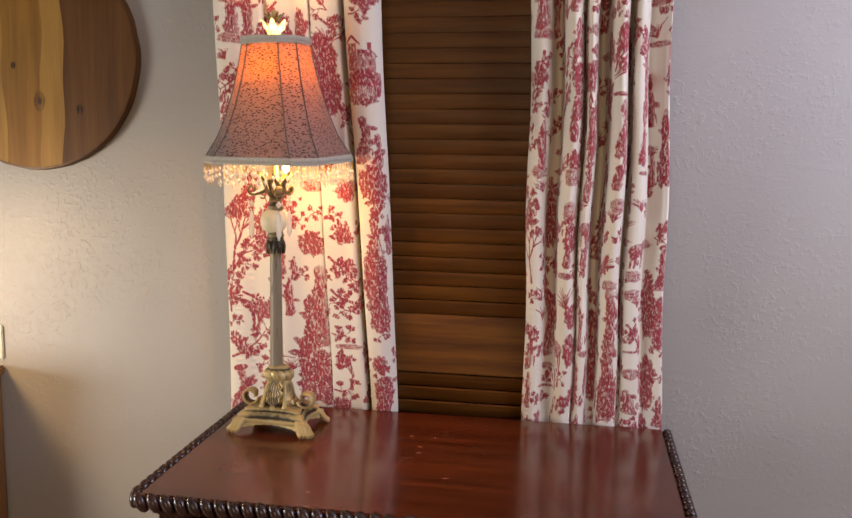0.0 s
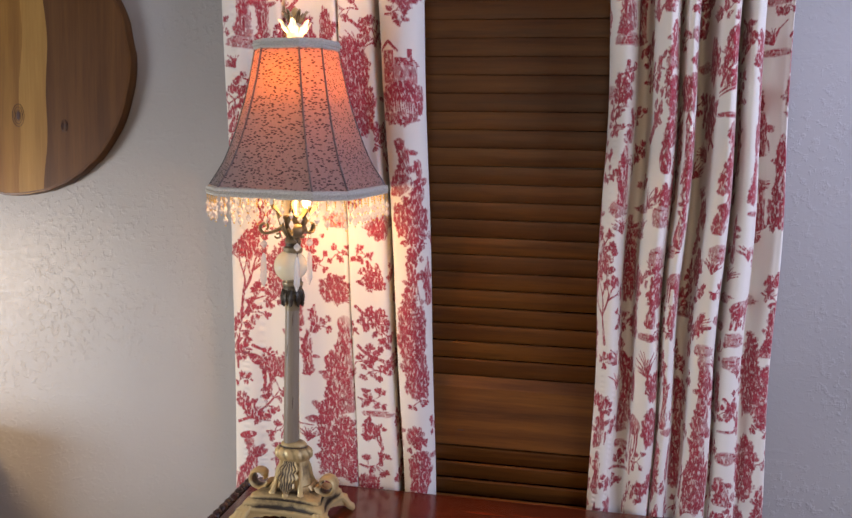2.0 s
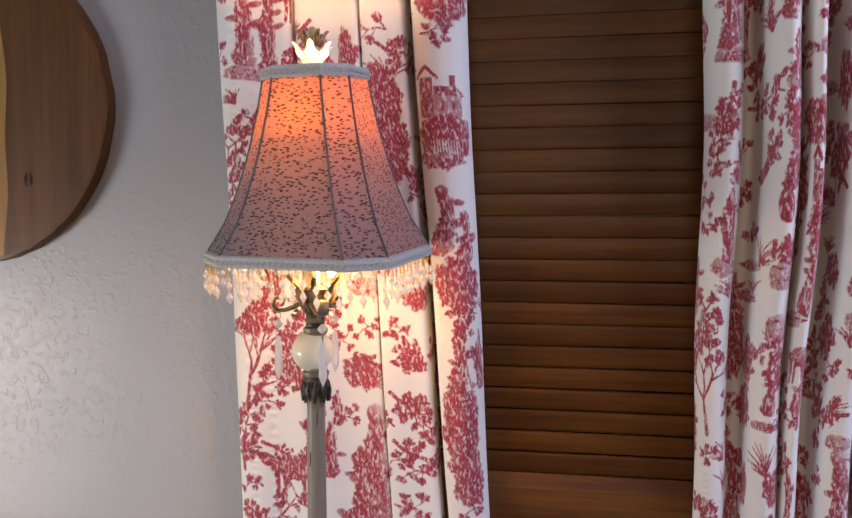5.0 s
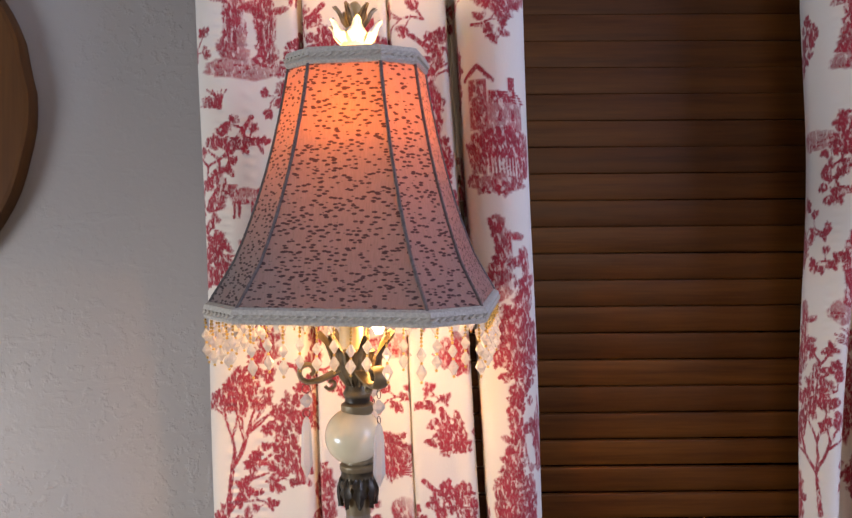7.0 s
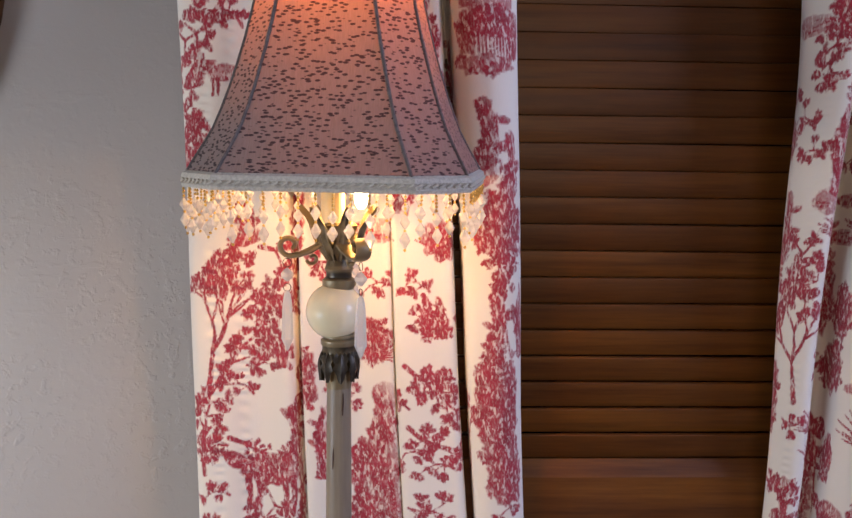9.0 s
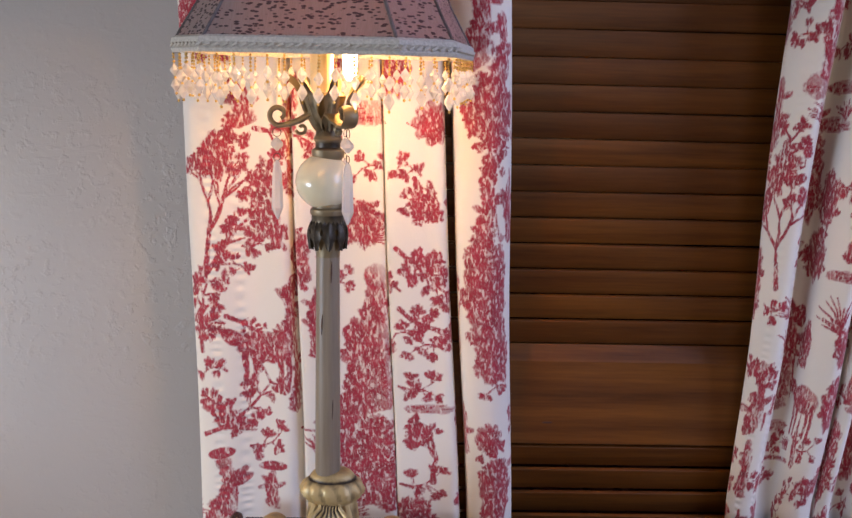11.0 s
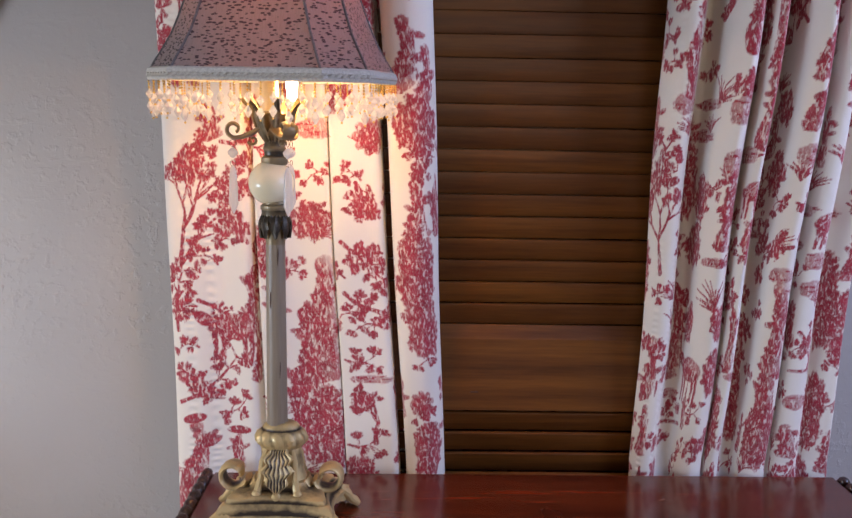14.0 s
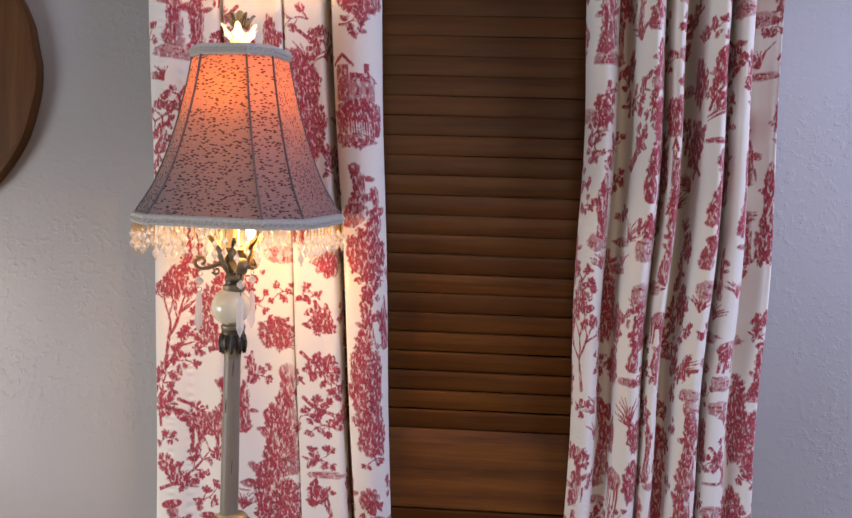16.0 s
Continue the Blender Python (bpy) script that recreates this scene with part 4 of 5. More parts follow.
def carved_table():
    root = thing("side_table", "polished red mahogany table with carved rope-twist edge, lightly scuffed", "table", pose(0, 0, 0))
    # top: slab with a softened rim
    bm = bmesh.new()
    lo = [bm.verts.new((x, y, TOP_Z - 0.020)) for x, y in (FL, FR, BR, BL)]
    hi = [bm.verts.new((x, y, TOP_Z)) for x, y in (FL, FR, BR, BL)]
    bm.faces.new(lo[::-1])
    bm.faces.new(hi)
    for i in range(4):
        bm.faces.new((lo[i], lo[(i + 1) % 4], hi[(i + 1) % 4], hi[i]))
    bmesh.ops.bevel(bm, geom=[e for e in bm.edges if e.verts[0].co.z > TOP_Z - 0.001 and e.verts[1].co.z > TOP_Z - 0.001], offset=0.004, segments=3, affect="EDGES")
    top = part("tabletop", bm, MAHOGANY, root, smooth=True)
    # carved lobes: a slanting comma with a rounded back
    bm = bmesh.new()
    pts = [(-0.012 + 0.024 * t, -0.004 * math.sin(math.pi * t), 0.010 - 0.021 * t + 0.004 * math.sin(2 * math.pi * t)) for t in (i / 7 for i in range(8))]
    tube(bm, pts, [0.0045, 0.0080, 0.0100, 0.0108, 0.0104, 0.0092, 0.0072, 0.0036], 10, 0.95)
    lobe = bpy.data.meshes.new("rope_lobe")
    bmesh.ops.recalc_face_normals(bm, faces=bm.faces)
    bm.to_mesh(lobe)
    bm.free()
    lobe.polygons.foreach_set("use_smooth", [True] * len(lobe.polygons))
    lobe.materials.append(MAHOGANY_DARK)
    rng = random.Random(3)
    for (x0, y0), (x1, y1) in ((FL, FR), (BL, FL), (FR, BR)):
        L = math.hypot(x1 - x0, y1 - y0)
        turn = math.degrees(math.atan2(y1 - y0, x1 - x0))
        n = int(L / 0.0230)
        for i in range(n):
            t = (i + 0.5) / n
            side = -1 if t > 0.5 and (x1 - x0) > 0.5 else 1
            m = pose(x0 + (x1 - x0) * t, y0 + (y1 - y0) * t, TOP_Z - 0.010, 0, 0, turn) @ pose(0, -0.004, 0, rng.uniform(-4, 4), rng.uniform(-4, 4), 0) @ Matrix.Diagonal((side, 1, 1, 1))
            place("rope_lobe", lobe, top, at=m)
    # shell at the middle of the front edge
    for k in range(7):
        bm = bmesh.new()
        a = radians(-60 + 20 * k)
        tube(bm, [(0, 0, 0), (0.010 * math.sin(a), -0.004, 0.010 * math.cos(a)), (0.022 * math.sin(a), -0.002, 0.017 * math.cos(a))], [0.002, 0.004, 0.003], 8)
        part("shell_rib", bm, MAHOGANY_DARK, top, smooth=True, at=pose((FL[0] + FR[0]) / 2, (FL[1] + FR[1]) / 2 - 0.006, TOP_Z - 0.022))
    # frame below
    for name, b in (("apron", (-0.335, 0.455, -0.535, -0.515, 0.64, TOP_Z - 0.02)), ("apron", (-0.335, -0.315, -0.515, -0.075, 0.64, TOP_Z - 0.02)), ("apron", (0.455, 0.475, -0.535, -0.075, 0.64, TOP_Z - 0.02)), ("apron", (-0.335, 0.475, -0.075, -0.055, 0.64, TOP_Z - 0.02))):
        bm = bmesh.new()
        box(bm, *b, 0.002)
        part(name, bm, MAHOGANY_DARK, root)
    bm = bmesh.new()
    box(bm, -0.285, 0.425, -0.545, -0.533, 0.66, TOP_Z - 0.040, 0.004)
    drawer = part("drawer_front", bm, MAHOGANY, root)
    for z in (0.66, TOP_Z - 0.040):
        bm = bmesh.new()
        tube(bm, [(-0.285, -0.546, z), (0.425, -0.546, z)], [0.004, 0.004], 8)
        part("bead_moulding", bm, MAHOGANY_DARK, drawer, smooth=True)
    for x, y in ((-0.31, -0.51), (0.45, -0.51), (-0.31, -0.08), (0.45, -0.08)):
        bm = bmesh.new()
        lathe(bm, [(0.014, 0.0), (0.02, 0.02), (0.014, 0.05), (0.018, 0.2), (0.024, 0.42), (0.018, 0.5), (0.028, 0.56), (0.028, 0.66)], 20, cx=x, cy=y)
        part("leg", bm, MAHOGANY_DARK, root, smooth=True)
    # old scuffs in the polish
    for i in range(16):
        x, y = rng.uniform(-0.20, 0.30), rng.choice((rng.uniform(-0.30, -0.16), rng.uniform(-0.5, -0.1)))
        bm = bmesh.new()
        L, w = rng.uniform(0.002, 0.008), rng.uniform(0.0005, 0.0011)
        ring = [bm.verts.new((L * math.cos(a) * rng.uniform(0.6, 1), w * math.sin(a), 0)) for a in (k * math.pi / 4 for k in range(8))]
        bm.faces.new(ring)
        part("scuff", bm, PALE_SCUFF, top, at=pose(x, y, TOP_Z + 0.0004, 0, 0, rng.uniform(-25, 25)))


carved_table()


# ---- table lamp ----
def spiral(c, r0, r1, a0, a1, n=16, y=0.0):
    return [(c[0] + (r0 + (r1 - r0) * t) * math.cos(a0 + (a1 - a0) * t), y, c[1] + (r0 + (r1 - r0) * t) * math.sin(a0 + (a1 - a0) * t)) for t in (i / n for i in range(n + 1))]


def octagon(w, cut, z):
    """A square of half width w with its corners cut, at height z; eight corners, sharing one order."""
    k = w - cut
    return [Vector(p) for p in ((-k, -w, z), (k, -w, z), (w, -k, z), (w, k, z), (k, w, z), (-k, w, z), (-w, k, z), (-w, -k, z))]


def table_lamp():
    root = thing("table_lamp", "lit gilt table lamp with speckled bell shade and beaded crystal fringe", "table lamp", pose(LAMP_X, LAMP_Y, TOP_Z, 0, 0, 0) @ Matrix.Scale(0.974, 4))
    spin = pose(0, 0, 0, 0, 0, -2)
    # plinth: concave-sided slab on four paw feet
    base = thing("base", "", "")
    base.parent, base.matrix_basis = root, pose(0.005, 0, 0) @ spin @ Matrix.Diagonal((1.01, 0.70, 1, 1))
    bm = bmesh.new()

    def plan(w, z, bite):
        out = []
        for q in range(4):
            for i in range(8):
                t = i / 8
                x, y = -w + 2 * w * t, -w + bite * math.sin(math.pi * t)
                if i == 0:
                    x, y = -w + 0.006, -w + 0.006
                c, s = ((1, 0), (0, 1), (-1, 0), (0, -1))[q]
                out.append(bm.verts.new((c * x - s * y, s * x + c * y, z)))
        return out

    rings = [plan(w, z, b) for w, z, b in ((0.070, 0.021, 0.016), (0.084, 0.021, 0.019), (0.087, 0.024, 0.019), (0.087, 0.028, 0.019), (0.082, 0.031, 0.017), (0.079, 0.032, 0.016), (0.077, 0.039, 0.015), (0.072, 0.044, 0.013), (0.068, 0.045, 0.012), (0.066, 0.050, 0.010), (0.058, 0.053, 0.007), (0.040, 0.056, 0.004), (0.034, 0.064, 0.003))]
    for a, b in zip(rings, rings[1:]):
        for i in range(32):
            bm.faces.new((a[i], a[(i + 1) % 32], b[(i + 1) % 32], b[i]))
    bm.faces.new(rings[0][::-1])
    bm.faces.new(rings[-1])
    part("plinth", bm, GILT, base, smooth=True)
    for q in range(4):
        turn = pose(0, 0, 0, 0, 0, 90 * q)
        # scalloped apron between the feet
        bm = bmesh.new()
        upper, lower = [], []
        for i in range(41):
            t = i / 40
            x = -0.070 + 0.14 * t
            y = -0.081 + 0.019 * math.sin(math.pi * t)
            upper.append((bm.verts.new((x, y, 0.023)), bm.verts.new((x, y + 0.007, 0.023))))
            z = 0.009 + 0.0085 * math.sin(math.pi * t) + 0.002 * abs(math.sin(9 * math.pi * t))
            lower.append((bm.verts.new((x, y - 0.001, z)), bm.verts.new((x, y + 0.007, z))))
        for i in range(40):
            bm.faces.new((upper[i][0], upper[i + 1][0], lower[i + 1][0], lower[i][0]))
            bm.faces.new((lower[i][0], lower[i + 1][0], lower[i + 1][1], lower[i][1]))
            bm.faces.new((upper[i + 1][1], upper[i][1], lower[i][1], lower[i + 1][1]))
        part("apron", bm, GILT, base, at=turn)
        # foot: splayed ribbed paw
        bm = bmesh.new()
        d = Vector((-1, -1, 0)).normalized()
        for k in range(-2, 3):
            side = Vector((1, -1, 0)).normalized() * 0.0058 * k
            fall = 0.004 * abs(k)
            tube(bm, [Vector((0, 0, 0.030)) + d * (0.098 - fall) + side * 0.7, Vector((0, 0, 0.020)) + d * (0.110 - fall) + side, Vector((0, 0, 0.011)) + d * (0.116 - fall) + side * 1.2, Vector((0, 0, 0.005)) + d * (0.126 - fall) + side * 1.25], [0.0055, 0.006, 0.0052, 0.005], 8)
        part("foot", bm, GILT, base, smooth=True, at=turn)
        # open scroll at either side
        if q % 2:
            bm = bmesh.new()
            curl = spiral((0.062, 0.067), 0.010, 0.0195, 3.3, -2.9, 24)
            stem = [(0.050, 0, 0.046), (0.040, 0, 0.050), (0.032, 0, 0.064)]
            tube(bm, curl + stem, [0.0030] * 3 + [0.0042] * (len(curl) - 3) + [0.0042, 0.0042, 0.004], 12, 4.6)
            part("scroll", bm, GILT, base, "gilt scroll with mottled wear and painted bright edges", smooth=True, at=pose(0, 0, 0, 0, 0, 90 * q - 90))
            continue
        bm = bmesh.new()
        leaf(bm, (0, -0.027, 0.108), (0, -0.052, 0.052), 0.019, (0, -1, 0.42), 0.25, 14, 7, 0.004)
        ball(bm, (0, -0.053, 0.052), 0.006, 10, 7, (1, 0.8, 1.1))
        part("acanthus_leaf", bm, GILT, base, smooth=True, at=turn)
        bm = bmesh.new()
        for sgn in (-1, 1):
            tube(bm, [(sgn * 0.016, -0.020, 0.104), (sgn * 0.020, -0.028, 0.090), (sgn * 0.022, -0.036, 0.070), (sgn * 0.025, -0.045, 0.056)], [0.004, 0.005, 0.0045, 0.005], 8)
            ball(bm, (sgn * 0.026, -0.047, 0.053), 0.0062, 10, 7)
        part("side_scroll", bm, GILT, base, smooth=True, at=turn)
    bm = bmesh.new()
    lathe(bm, [(0.034, 0.060), (0.029, 0.075), (0.026, 0.095), (0.026, 0.105), (0.025, 0.109)], 32)
    part("waist", bm, GILT, base, smooth=True)
    bm = bmesh.new()
    lathe(bm, [(0.022, 0.104), (0.028, 0.107, 0.3), (0.0325, 0.113, 1), (0.0335, 0.119, 1), (0.031, 0.125, 0.8), (0.0265, 0.129, 0.3), (0.0240, 0.130), (0.0235, 0.133), (0.0210, 0.136), (0.0180, 0.138), (0.0135, 0.139)], 72, 0.055, 12, 160)
    part("collar", bm, GILT, base, "gadrooned gilt collar", smooth=True)
    # column
    bm = bmesh.new()
    lathe(bm, [(0.0134, 0.136), (0.0134, 0.145), (0.0128, 0.25), (0.0120, 0.374)], 16)
    pole = part("column", bm, TAUPE, root, "taupe painted column with fine dark cracks", smooth=True)
    rng = random.Random(8)
    for z, a in ((0.345, -1.2), (0.20, -1.1), (0.29, -2.0)):
        bm = bmesh.new()
        tube(bm, [(0.0127 * math.cos(a + 0.02 * i), 0.0127 * math.sin(a + 0.02 * i), z + 0.007 * i + rng.uniform(-0.001, 0.001)) for i in range(4)], [0.0003, 0.0006, 0.0006, 0.0003], 6)
        part("crack", bm, KNOT, pole)
    # leaf capital under the ball
    cap = thing("capital", "", "")
    cap.parent = root
    bm = bmesh.new()
    lathe(bm, [(0.012, 0.370), (0.0135, 0.385), (0.0165, 0.405), (0.0165, 0.412), (0.018, 0.414), (0.018, 0.418), (0.0155, 0.420), (0.0155, 0.424)], 28)
    part("bell", bm, BRONZE, cap, smooth=True)
    for i in range(8):
        bm = bmesh.new()
        leaf(bm, (0, -0.0150, 0.409), (0, -0.0160, 0.377), 0.0070, (0, -1, 0.1), 0.22, 12, 2, 0.0024)
        part("acanthus_leaf", bm, BRONZE, cap, smooth=True, at=pose(0, 0, 0, 0, 0, 45 * i + 10))
    bm = bmesh.new()
    ball(bm, (-0.004, 0, 0.4460), 0.0283, 40, 26, (1.0, 1.0, 0.98))
    part("ball", bm, PORCELAIN, root, "glossy cream porcelain ball", smooth=True)
    # crown with three arms
    crown = thing("crown", "", "")
    crown.parent = root
    bm = bmesh.new()
    lathe(bm, [(0.014, 0.468), (0.0165, 0.472), (0.0165, 0.477), (0.0125, 0.480), (0.0125, 0.484), (0.0145, 0.488), (0.0125, 0.492), (0.011, 0.500), (0.0135, 0.515), (0.018, 0.530), (0.015, 0.533)], 28)
    part("cup", bm, BRONZE, crown, smooth=True)
    for i in range(7):
        bm = bmesh.new()
        leaf(bm, (0, -0.010, 0.494), (0, -0.030, 0.552), 0.0075, (0, -1, -0.25), 0.5, 12, 2, 0.0030)
        part("acanthus_leaf", bm, BRONZE, crown, smooth=True, at=pose(0, 0, 0, 0, 0, 51.4 * i + 15))
    for a in (190, -62, 75):
        bm = bmesh.new()
        curl = spiral((0.048, 0.511), 0.004, 0.0105, 4.2, -1.8, 20)
        tube(bm, curl[::1] + [(0.038, 0, 0.502), (0.028, 0, 0.506), (0.018, 0, 0.512), (0.008, 0, 0.505)], [0.0020] * 6 + [0.0026] * 15 + [0.0030, 0.0034, 0.004, 0.004], 10, 3.0)
        small = spiral((0.026, 0.498), 0.002, 0.006, 0.5, 6.0, 12)
        tube(bm, small, [0.0018] * 13, 8, 1.4)
        arm = part("arm", bm, BRONZE, crown, "bronze scroll arm", smooth=True, at=pose(0, 0, 0, 0, 0, a))
        # hanging drop: ring, round bead, ring, long prism
        bm = bmesh.new()
        for zc, r in ((0.494, 0.0042), (0.470, 0.0036)):
            tube(bm, [(0.050 + r * math.cos(k * math.pi / 6), 0, zc + r * math.sin(k * math.pi / 6)) for k in range(13)], [0.0004] * 13, 6)
        part("ring", bm, WIRE, arm)
        bm = bmesh.new()
        lathe(bm, [(0.0012, 0.476), (0.006, 0.481), (0.006, 0.484), (0.0012, 0.489)], 8, cx=0.050)
        part("bead", bm, CRYSTAL, arm)
        bm = bmesh.new()
        lathe(bm, [(0.0008, 0.408), (0.0058, 0.420), (0.0046, 0.455), (0.003, 0.464), (0.001, 0.467)], 6, cx=0.050)
        part("prism", bm, CRYSTAL, arm, "clear crystal prism")
    # candle sleeve, socket and bulbs
    for x, y, h, m, lab in ((-0.006, 0.0, 0.115, SLEEVE, "ivory candle sleeve"),):
        bm = bmesh.new()
        lathe(bm, [(0.0115, 0.530), (0.0115, 0.530 + h), (0.009, 0.532 + h)], 24, cx=x, cy=y)
        part("candle_sleeve", bm, m, root, lab, smooth=True)
    bm = bmesh.new()
    lathe(bm, [(0.007, 0.665), (0.010, 0.682), (0.018, 0.720), (0.021, 0.747), (0.018, 0.772), (0.009, 0.788), (0.002, 0.792)], 24, cx=0.004)
    bulb = part("bulb", bm, BULB, root, "lit warm bulb", smooth=True)
    bulb.visible_shadow = False
    # unseen ring, added to keep bulb light off the lower shade panels
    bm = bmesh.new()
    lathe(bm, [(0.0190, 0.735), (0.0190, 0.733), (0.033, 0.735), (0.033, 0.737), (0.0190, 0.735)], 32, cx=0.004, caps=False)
    part("bulb_reflector", bm, WIRE, root, "thin ring below the bulb, added unseen to shape the glow", smooth=True)
    bm = bmesh.new()
    lathe(bm, [(0.003, 0.546), (0.0062, 0.552), (0.0072, 0.565), (0.0072, 0.60), (0.006, 0.615)], 20, cx=0.021, cy=0.006)
    tube_bulb = part("bulb_tube", bm, BULB, root, "lit warm bulb", smooth=True)
    tube_bulb.visible_shadow = False
    # shade: eight bellied panels
    shade = thing("shade", "", "")
    shade.parent = root
    shade.matrix_basis = pose(0.003, 0, 0.82, 4, 0, 0) @ pose(0, 0, -0.82, 0, 0, -10) @ Matrix.Diagonal((1.04, 0.88, 1, 1))
    prof = [(0.1270, 0.577), (0.1210, 0.590), (0.1130, 0.605), (0.1045, 0.622), (0.0980, 0.640), (0.0915, 0.660), (0.0850, 0.683), (0.0790, 0.706), (0.0735, 0.730), (0.0685, 0.755), (0.0640, 0.780), (0.0610, 0.800), (0.0595, 0.812)]
    cut = 0.33
    rows = [octagon(w, w * (cut + 0.12 * (z - 0.577) / 0.235), z) for w, z in prof]
    for q in range(8):
        bm = bmesh.new()
        lay = bm.loops.layers.uv.new("cloth")
        n = 8 if q % 2 == 0 else 4
        grid = [[bm.verts.new(r[q].lerp(r[(q + 1) % 8], j / n)) for j in range(n + 1)] for r in rows]
        run = [0.0]
        for a, b in zip(rows, rows[1:]):
            run.append(run[-1] + (a[q] - b[q]).length)
        for i in range(len(rows) - 1):
            for j in range(n):
                f = bm.faces.new((grid[i][j], grid[i][j + 1], grid[i + 1][j + 1], grid[i + 1][j]))
                for lp, (ii, jj) in zip(f.loops, ((i, j), (i, j + 1), (i + 1, j + 1), (i + 1, j))):
                    wdt = (rows[ii][q] - rows[ii][(q + 1) % 8]).length
                    lp[lay].uv = (q * 0.37 + (jj / n - 0.5) * wdt, run[ii])
        part("panel", bm, SHADECLOTH, shade, smooth=True)
        bm = bmesh.new()
        tube(bm, [r[q] * 1.0 for r in rows], [0.0016] * len(rows), 6)
        part("seam", bm, SEAM, shade, smooth=True)
    for rows3, nm, cut in ((((0.1280, 0.569), (0.1290, 0.572), (0.1272, 0.575), (0.1290, 0.578), (0.1280, 0.582), (0.1245, 0.584)), "lower_braid", 0.33), (((0.0610, 0.806), (0.0630, 0.809), (0.0615, 0.813), (0.0630, 0.817), (0.0615, 0.821), (0.0585, 0.822)), "upper_braid", 0.45)):
        bm = bmesh.new()
        loops = [[bm.verts.new(v) for v in octagon(w, w * cut, z)] for w, z in rows3]
        inner = [[bm.verts.new(v) for v in octagon(w - 0.004, (w - 0.004) * cut, z)] for w, z in (rows3[-1], rows3[0])]
        loops += inner + [loops[0]]
        for a, b in zip(loops, loops[1:]):
            for i in range(8):
                bm.faces.new((a[i], a[(i + 1) % 8], b[(i + 1) % 8], b[i]))
        part(nm, bm, BRAID, shade, "pale ribbed braid")
    # raised cord on the braids, as short slanting stitches
    bm = bmesh.new()
    tube(bm, [(-0.0028, 0, -0.0014), (0.0028, 0, 0.0014)], [0.0012, 0.0012], 5)
    stitch = bpy.data.meshes.new("stitch")
    bm.to_mesh(stitch)
    bm.free()
    stitch.materials.append(BRAID)
    for w, z, count, cut in ((0.1292, 0.5755, 116, 0.33), (0.0635, 0.8135, 62, 0.45)):
        ring = octagon(w, w * cut, z)
        lens = [(ring[(i + 1) % 8] - ring[i]).length for i in range(8)]
        for k in range(count):
            d = sum(lens) * k / count
            i = 0
            while d > lens[i]:
                d -= lens[i]
                i += 1
            a, b = ring[i], ring[(i + 1) % 8]
            p = a.lerp(b, d / lens[i])
            place("stitch", stitch, shade, at=pose(p.x, p.y, p.z, 0, 0, math.degrees(math.atan2(b.y - a.y, b.x - a.x))))
    # spider and harp nut
    bm = bmesh.new()
    for a in (0.8, 2.37):
        tube(bm, [(0.059 * math.cos(a), 0.059 * math.sin(a), 0.806), (0, 0, 0.800), (-0.056 * math.cos(a), -0.056 * math.sin(a), 0.806)], [0.0012] * 3, 6)
    tube(bm, [(0, 0, 0.760), (0, 0, 0.826)], [0.003, 0.003], 8)
    part("spider", bm, WIRE, shade)
    # bead fringe: two kinds of strand, each of crystal and gold
    kinds = []
    for long in (0, 1):
        pieces = []
        bm = bmesh.new()
        zs = [(-0.0215, 0.0041, 0.0056), (-0.0355, 0.0045, 0.0068)] if long else [(-0.0165, 0.0041, 0.0056), (-0.0305, 0.0043, 0.0062)]
        for z, r, h in zs:
            lathe(bm, [(0.0008, z - h), (r, z - h * 0.12), (r, z + h * 0.08), (0.0008, z + h)], 6)
        me = bpy.data.meshes.new("crystal_drop")
        bmesh.ops.recalc_face_normals(bm, faces=bm.faces)
        bm.to_mesh(me)
        bm.free()
        me.materials.append(CRYSTAL)
        bm = bmesh.new()
        for z in ([-0.002, -0.005, -0.008, -0.011, -0.0143, -0.0285, -0.0435] if long else [-0.002, -0.005, -0.0088, -0.0235, -0.0382]):
            ball(bm, (0, 0, z), 0.0014, 6, 4)
        tube(bm, [(0, 0, 0.001), (0, 0, -0.038)], [0.0002, 0.0002], 4)
        me2 = bpy.data.meshes.new("gold_string")
        bmesh.ops.recalc_face_normals(bm, faces=bm.faces)
        bm.to_mesh(me2)
        bm.free()
        me2.materials.append(GOLDBEAD)
        kinds.append((me, me2))
    ring = octagon(0.1275, 0.1275 * 0.33, 0.5690)
    lens = [(ring[(i + 1) % 8] - ring[i]).length for i in range(8)]
    count = 62
    for k in range(count):
        d = sum(lens) * k / count
        i = 0
        while d > lens[i]:
            d -= lens[i]
            i += 1
        p = ring[i].lerp(ring[(i + 1) % 8], d / lens[i])
        me, me2 = kinds[k % 2]
        m = pose(p.x, p.y, p.z, rng.uniform(-4, 4), rng.uniform(-4, 4), rng.uniform(0, 90)) @ Matrix.Diagonal((1, 1, rng.uniform(0.94, 1.1), 1))
        place("crystal_drop", me, shade, at=m)
        place("gold_string", me2, shade, at=m)
    # finial: white petals with gilt leaves above
    fin = thing("finial", "", "")
    fin.parent = root
    bm = bmesh.new()
    lathe(bm, [(0.012, 0.822), (0.0135, 0.830), (0.015, 0.842), (0.012, 0.846), (0.006, 0.852)], 20)
    part("cup", bm, PETAL, fin, smooth=True)
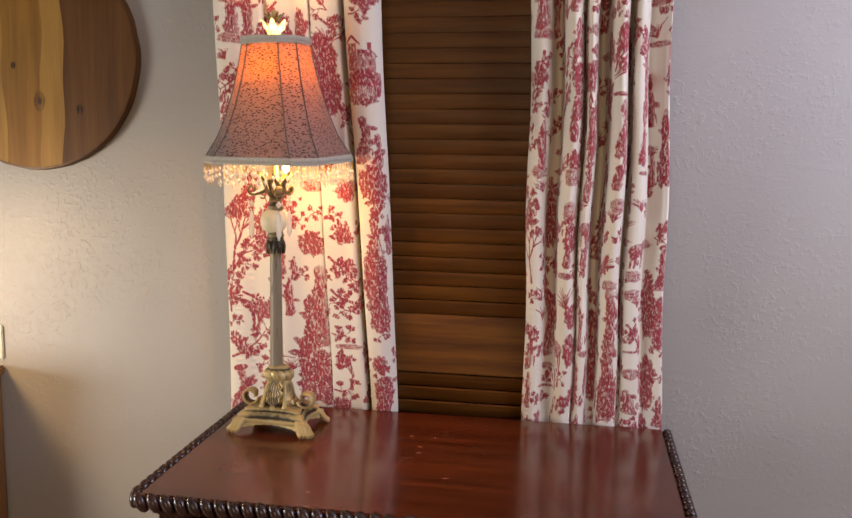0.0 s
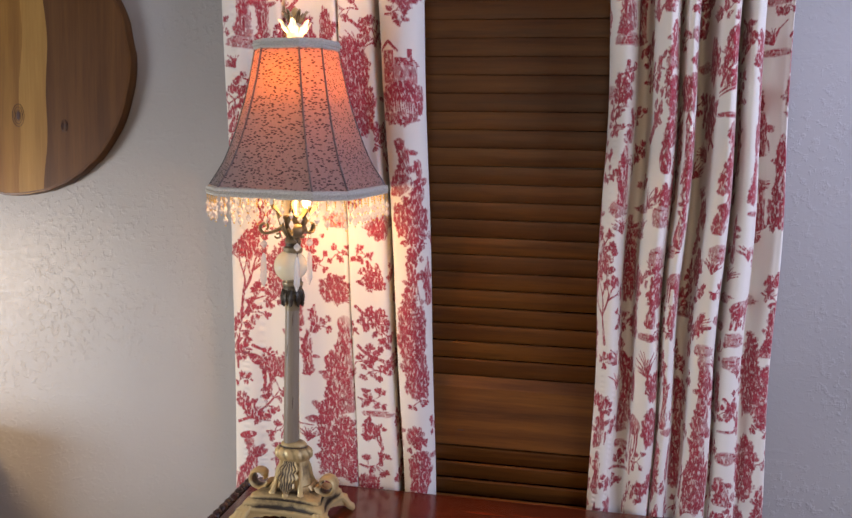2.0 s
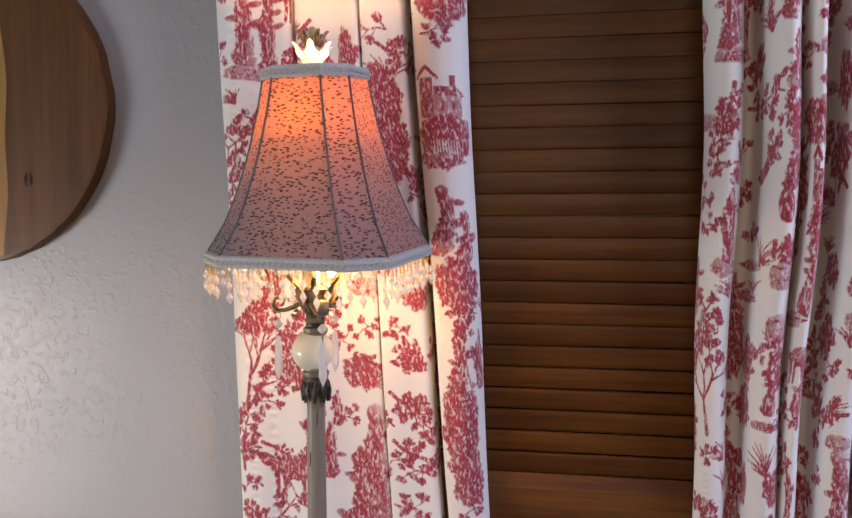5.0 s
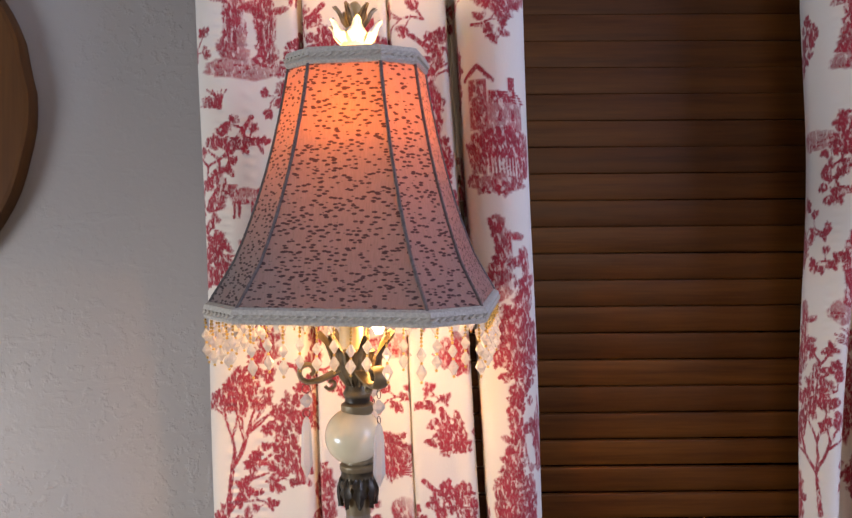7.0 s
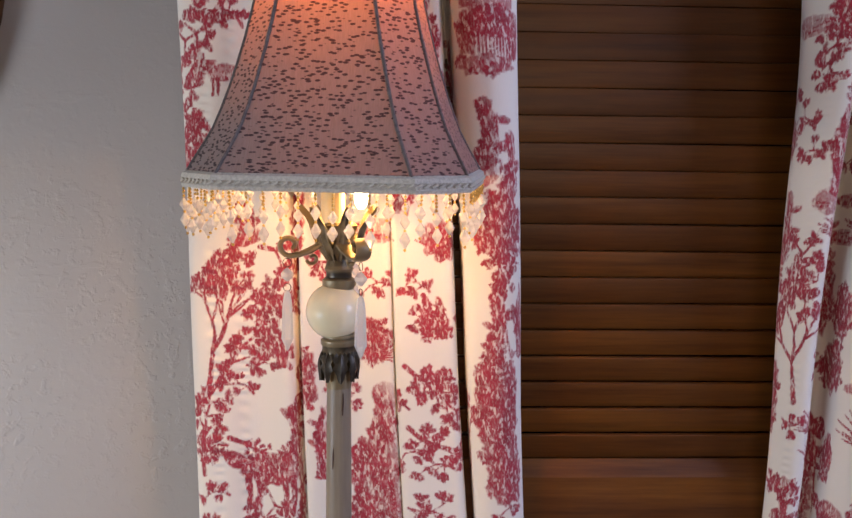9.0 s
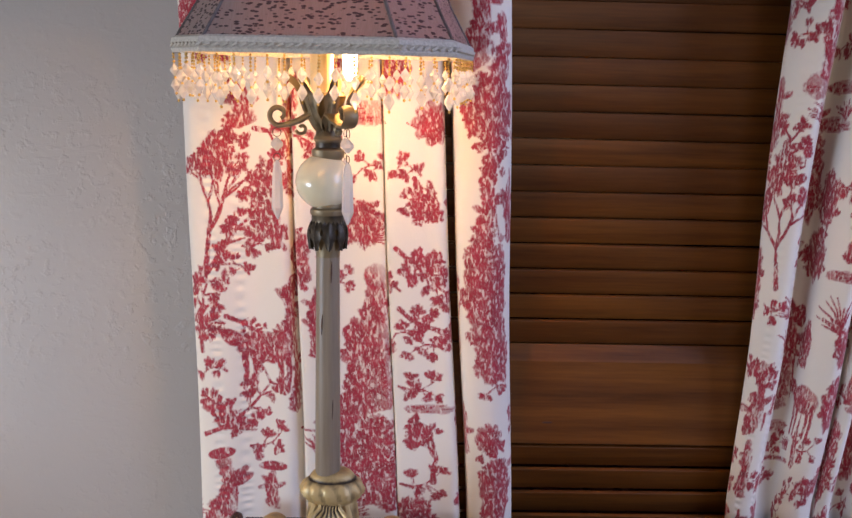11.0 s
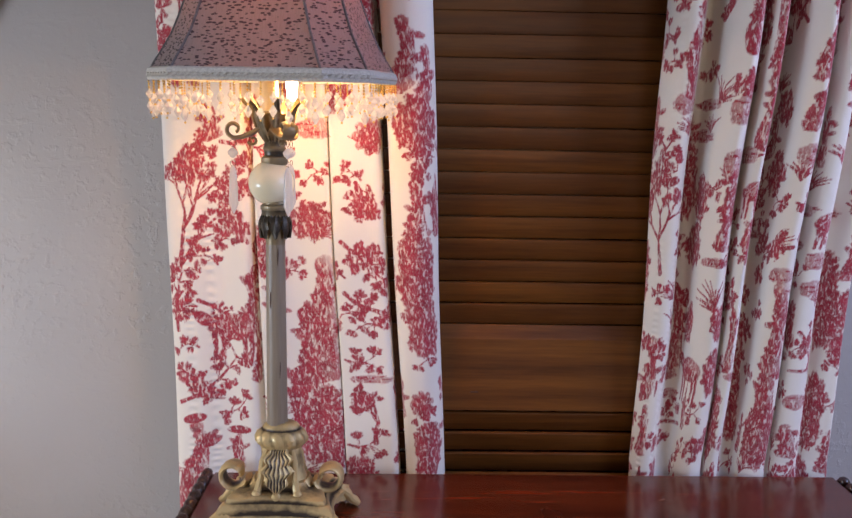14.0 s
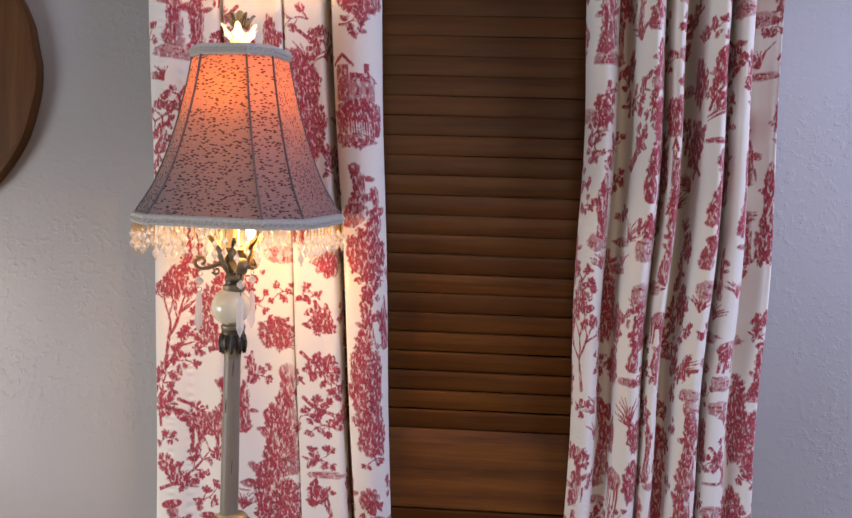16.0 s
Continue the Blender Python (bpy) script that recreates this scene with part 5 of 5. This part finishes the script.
    for i in range(6):
        bm = bmesh.new()
        leaf(bm, (0, -0.012, 0.832), (0, -0.024, 0.856), 0.008, (0, -1, -0.4), 0.5, 8, 3, 0.002)
        part("petal", bm, PETAL, fin, "white enamel petal", smooth=True, at=pose(0, 0, 0, 0, 0, 60 * i + 10))
        bm = bmesh.new()
        leaf(bm, (0, -0.004, 0.846), (0, -0.017, 0.872), 0.006, (0, -1, -0.4), 0.5, 8, 3, 0.002)
        part("upper_leaf", bm, BRONZE, fin, "gilt leaf", smooth=True, at=pose(0, 0, 0, 0, 0, 60 * i + 40))
    bm = bmesh.new()
    ball(bm, (0, 0, 0.866), 0.007, 12, 8, (1, 1, 1.5))
    part("bud", bm, GILT, fin, smooth=True)


table_lamp()


# ---- round board on the wall ----
def round_board():
    cx, cz, R = -0.948, 1.600, 0.268
    root = thing("round_board", "round honey-coloured wooden board of joined planks hanging on the wall", "wall decoration", pose(cx, WALL_Y, cz))
    cuts = [-R, -0.155, -0.075, 0.022, 0.078, R]
    mats = [BOARD_MID, BOARD_LIGHT, BOARD_MID, BOARD_LIGHT, BOARD_DARK]
    rng = random.Random(2)

    def wob(c, z):
        return c if abs(c) >= R else c + 0.006 * math.sin(9 * z + 20 * c) + 0.003 * math.sin(31 * z)

    for a, b, m in zip(cuts, cuts[1:], mats):
        bm = bmesh.new()
        n = 24
        right, left = [], []
        zmax = math.sqrt(max(0, R * R - (0 if a * b < 0 else min(abs(a), abs(b)) ** 2)))
        for i in range(n + 1):
            z = -zmax * math.cos(math.pi * i / n)
            half = math.sqrt(max(0, R * R - z * z))
            x0, x1 = max(wob(a, z), -half), min(wob(b, z), half)
            if x1 < x0:
                x0 = x1 = (min(max(x0, -half), half))
            left.append((x0, z))
            right.append((x1, z))
        ring = left + right[::-1]
        f = [bm.verts.new((x, -0.026, z)) for x, z in ring]
        g = [bm.verts.new((x, -0.001, z)) for x, z in ring]
        bm.faces.new(f)
        bm.faces.new(g[::-1])
        for i in range(len(ring)):
            bm.faces.new((f[i], g[i], g[(i + 1) % len(ring)], f[(i + 1) % len(ring)]))
        bmesh.ops.remove_doubles(bm, verts=bm.verts, dist=0.0004)
        part("plank", bm, m, root)
    for x, z, r in ((0.016, -0.105, 0.0065), (0.122, -0.125, 0.0035), (-0.05, -0.02, 0.0025)):
        bm = bmesh.new()
        for k in range(3):
            tube(bm, [(x + r * (1 + 0.55 * k) * math.cos(t), -0.0262, z + 1.7 * r * (1 + 0.55 * k) * math.sin(t)) for t in (i * math.pi / 8 for i in range(17))], [0.0006] * 17, 5)
        ball(bm, (x, -0.0258, z), r, 12, 6, (0.8, 0.12, 1.5))
        part("knot", bm, KNOT, root)
    # dark rough rim of bark
    bm = bmesh.new()
    rings = []
    for i in range(80):
        t = i * math.pi / 40
        r = R + 0.0022 + rng.uniform(-0.0012, 0.0016)
        rings.append([bm.verts.new((q * math.cos(t), y, q * math.sin(t))) for q, y in ((r - 0.006, -0.0265), (r - 0.001, -0.0255), (r, -0.018), (r + 0.0005, -0.006), (r - 0.001, -0.0008))])
    for i in range(80):
        a, b = rings[i], rings[(i + 1) % 80]
        for k in range(4):
            bm.faces.new((a[k], a[k + 1], b[k + 1], b[k]))
    part("rim", bm, BOARD_DARK, root, "dark rough rim", smooth=True)


round_board()

# ---- what shows of the corner to the west ----
cab = thing("wooden_cabinet", "orange-brown wooden cabinet standing against the wall", "cabinet", pose(-1.325, -0.10, 0))
bm = bmesh.new()
box(bm, -0.24, 0.235, -0.14, 0.155, 0.05, 0.80, 0.004)
part("body", bm, CABINET, cab)
bm = bmesh.new()
box(bm, -0.25, 0.245, -0.15, 0.158, 0.80, 0.825, 0.005)
part("top", bm, CABINET, cab)
for x in (-0.20, 0.195):
    bm = bmesh.new()
    box(bm, x - 0.02, x + 0.02, -0.12, 0.12, 0, 0.05)
    part("foot", bm, CABINET, cab)
plate = thing("switch_plate", "ivory plastic switch plate on the plaster wall", "switch plate", pose(-1.116, WALL_Y, 0.887))
bm = bmesh.new()
box(bm, -0.036, 0.036, -0.007, 0, -0.044, 0.044, 0.002)
part("cover", bm, PLATE, plate)
for z in (-0.018, 0.018):
    bm = bmesh.new()
    box(bm, -0.016, 0.016, -0.011, -0.006, z - 0.014, z + 0.014, 0.0015)
    part("rocker", bm, PLATE, plate)
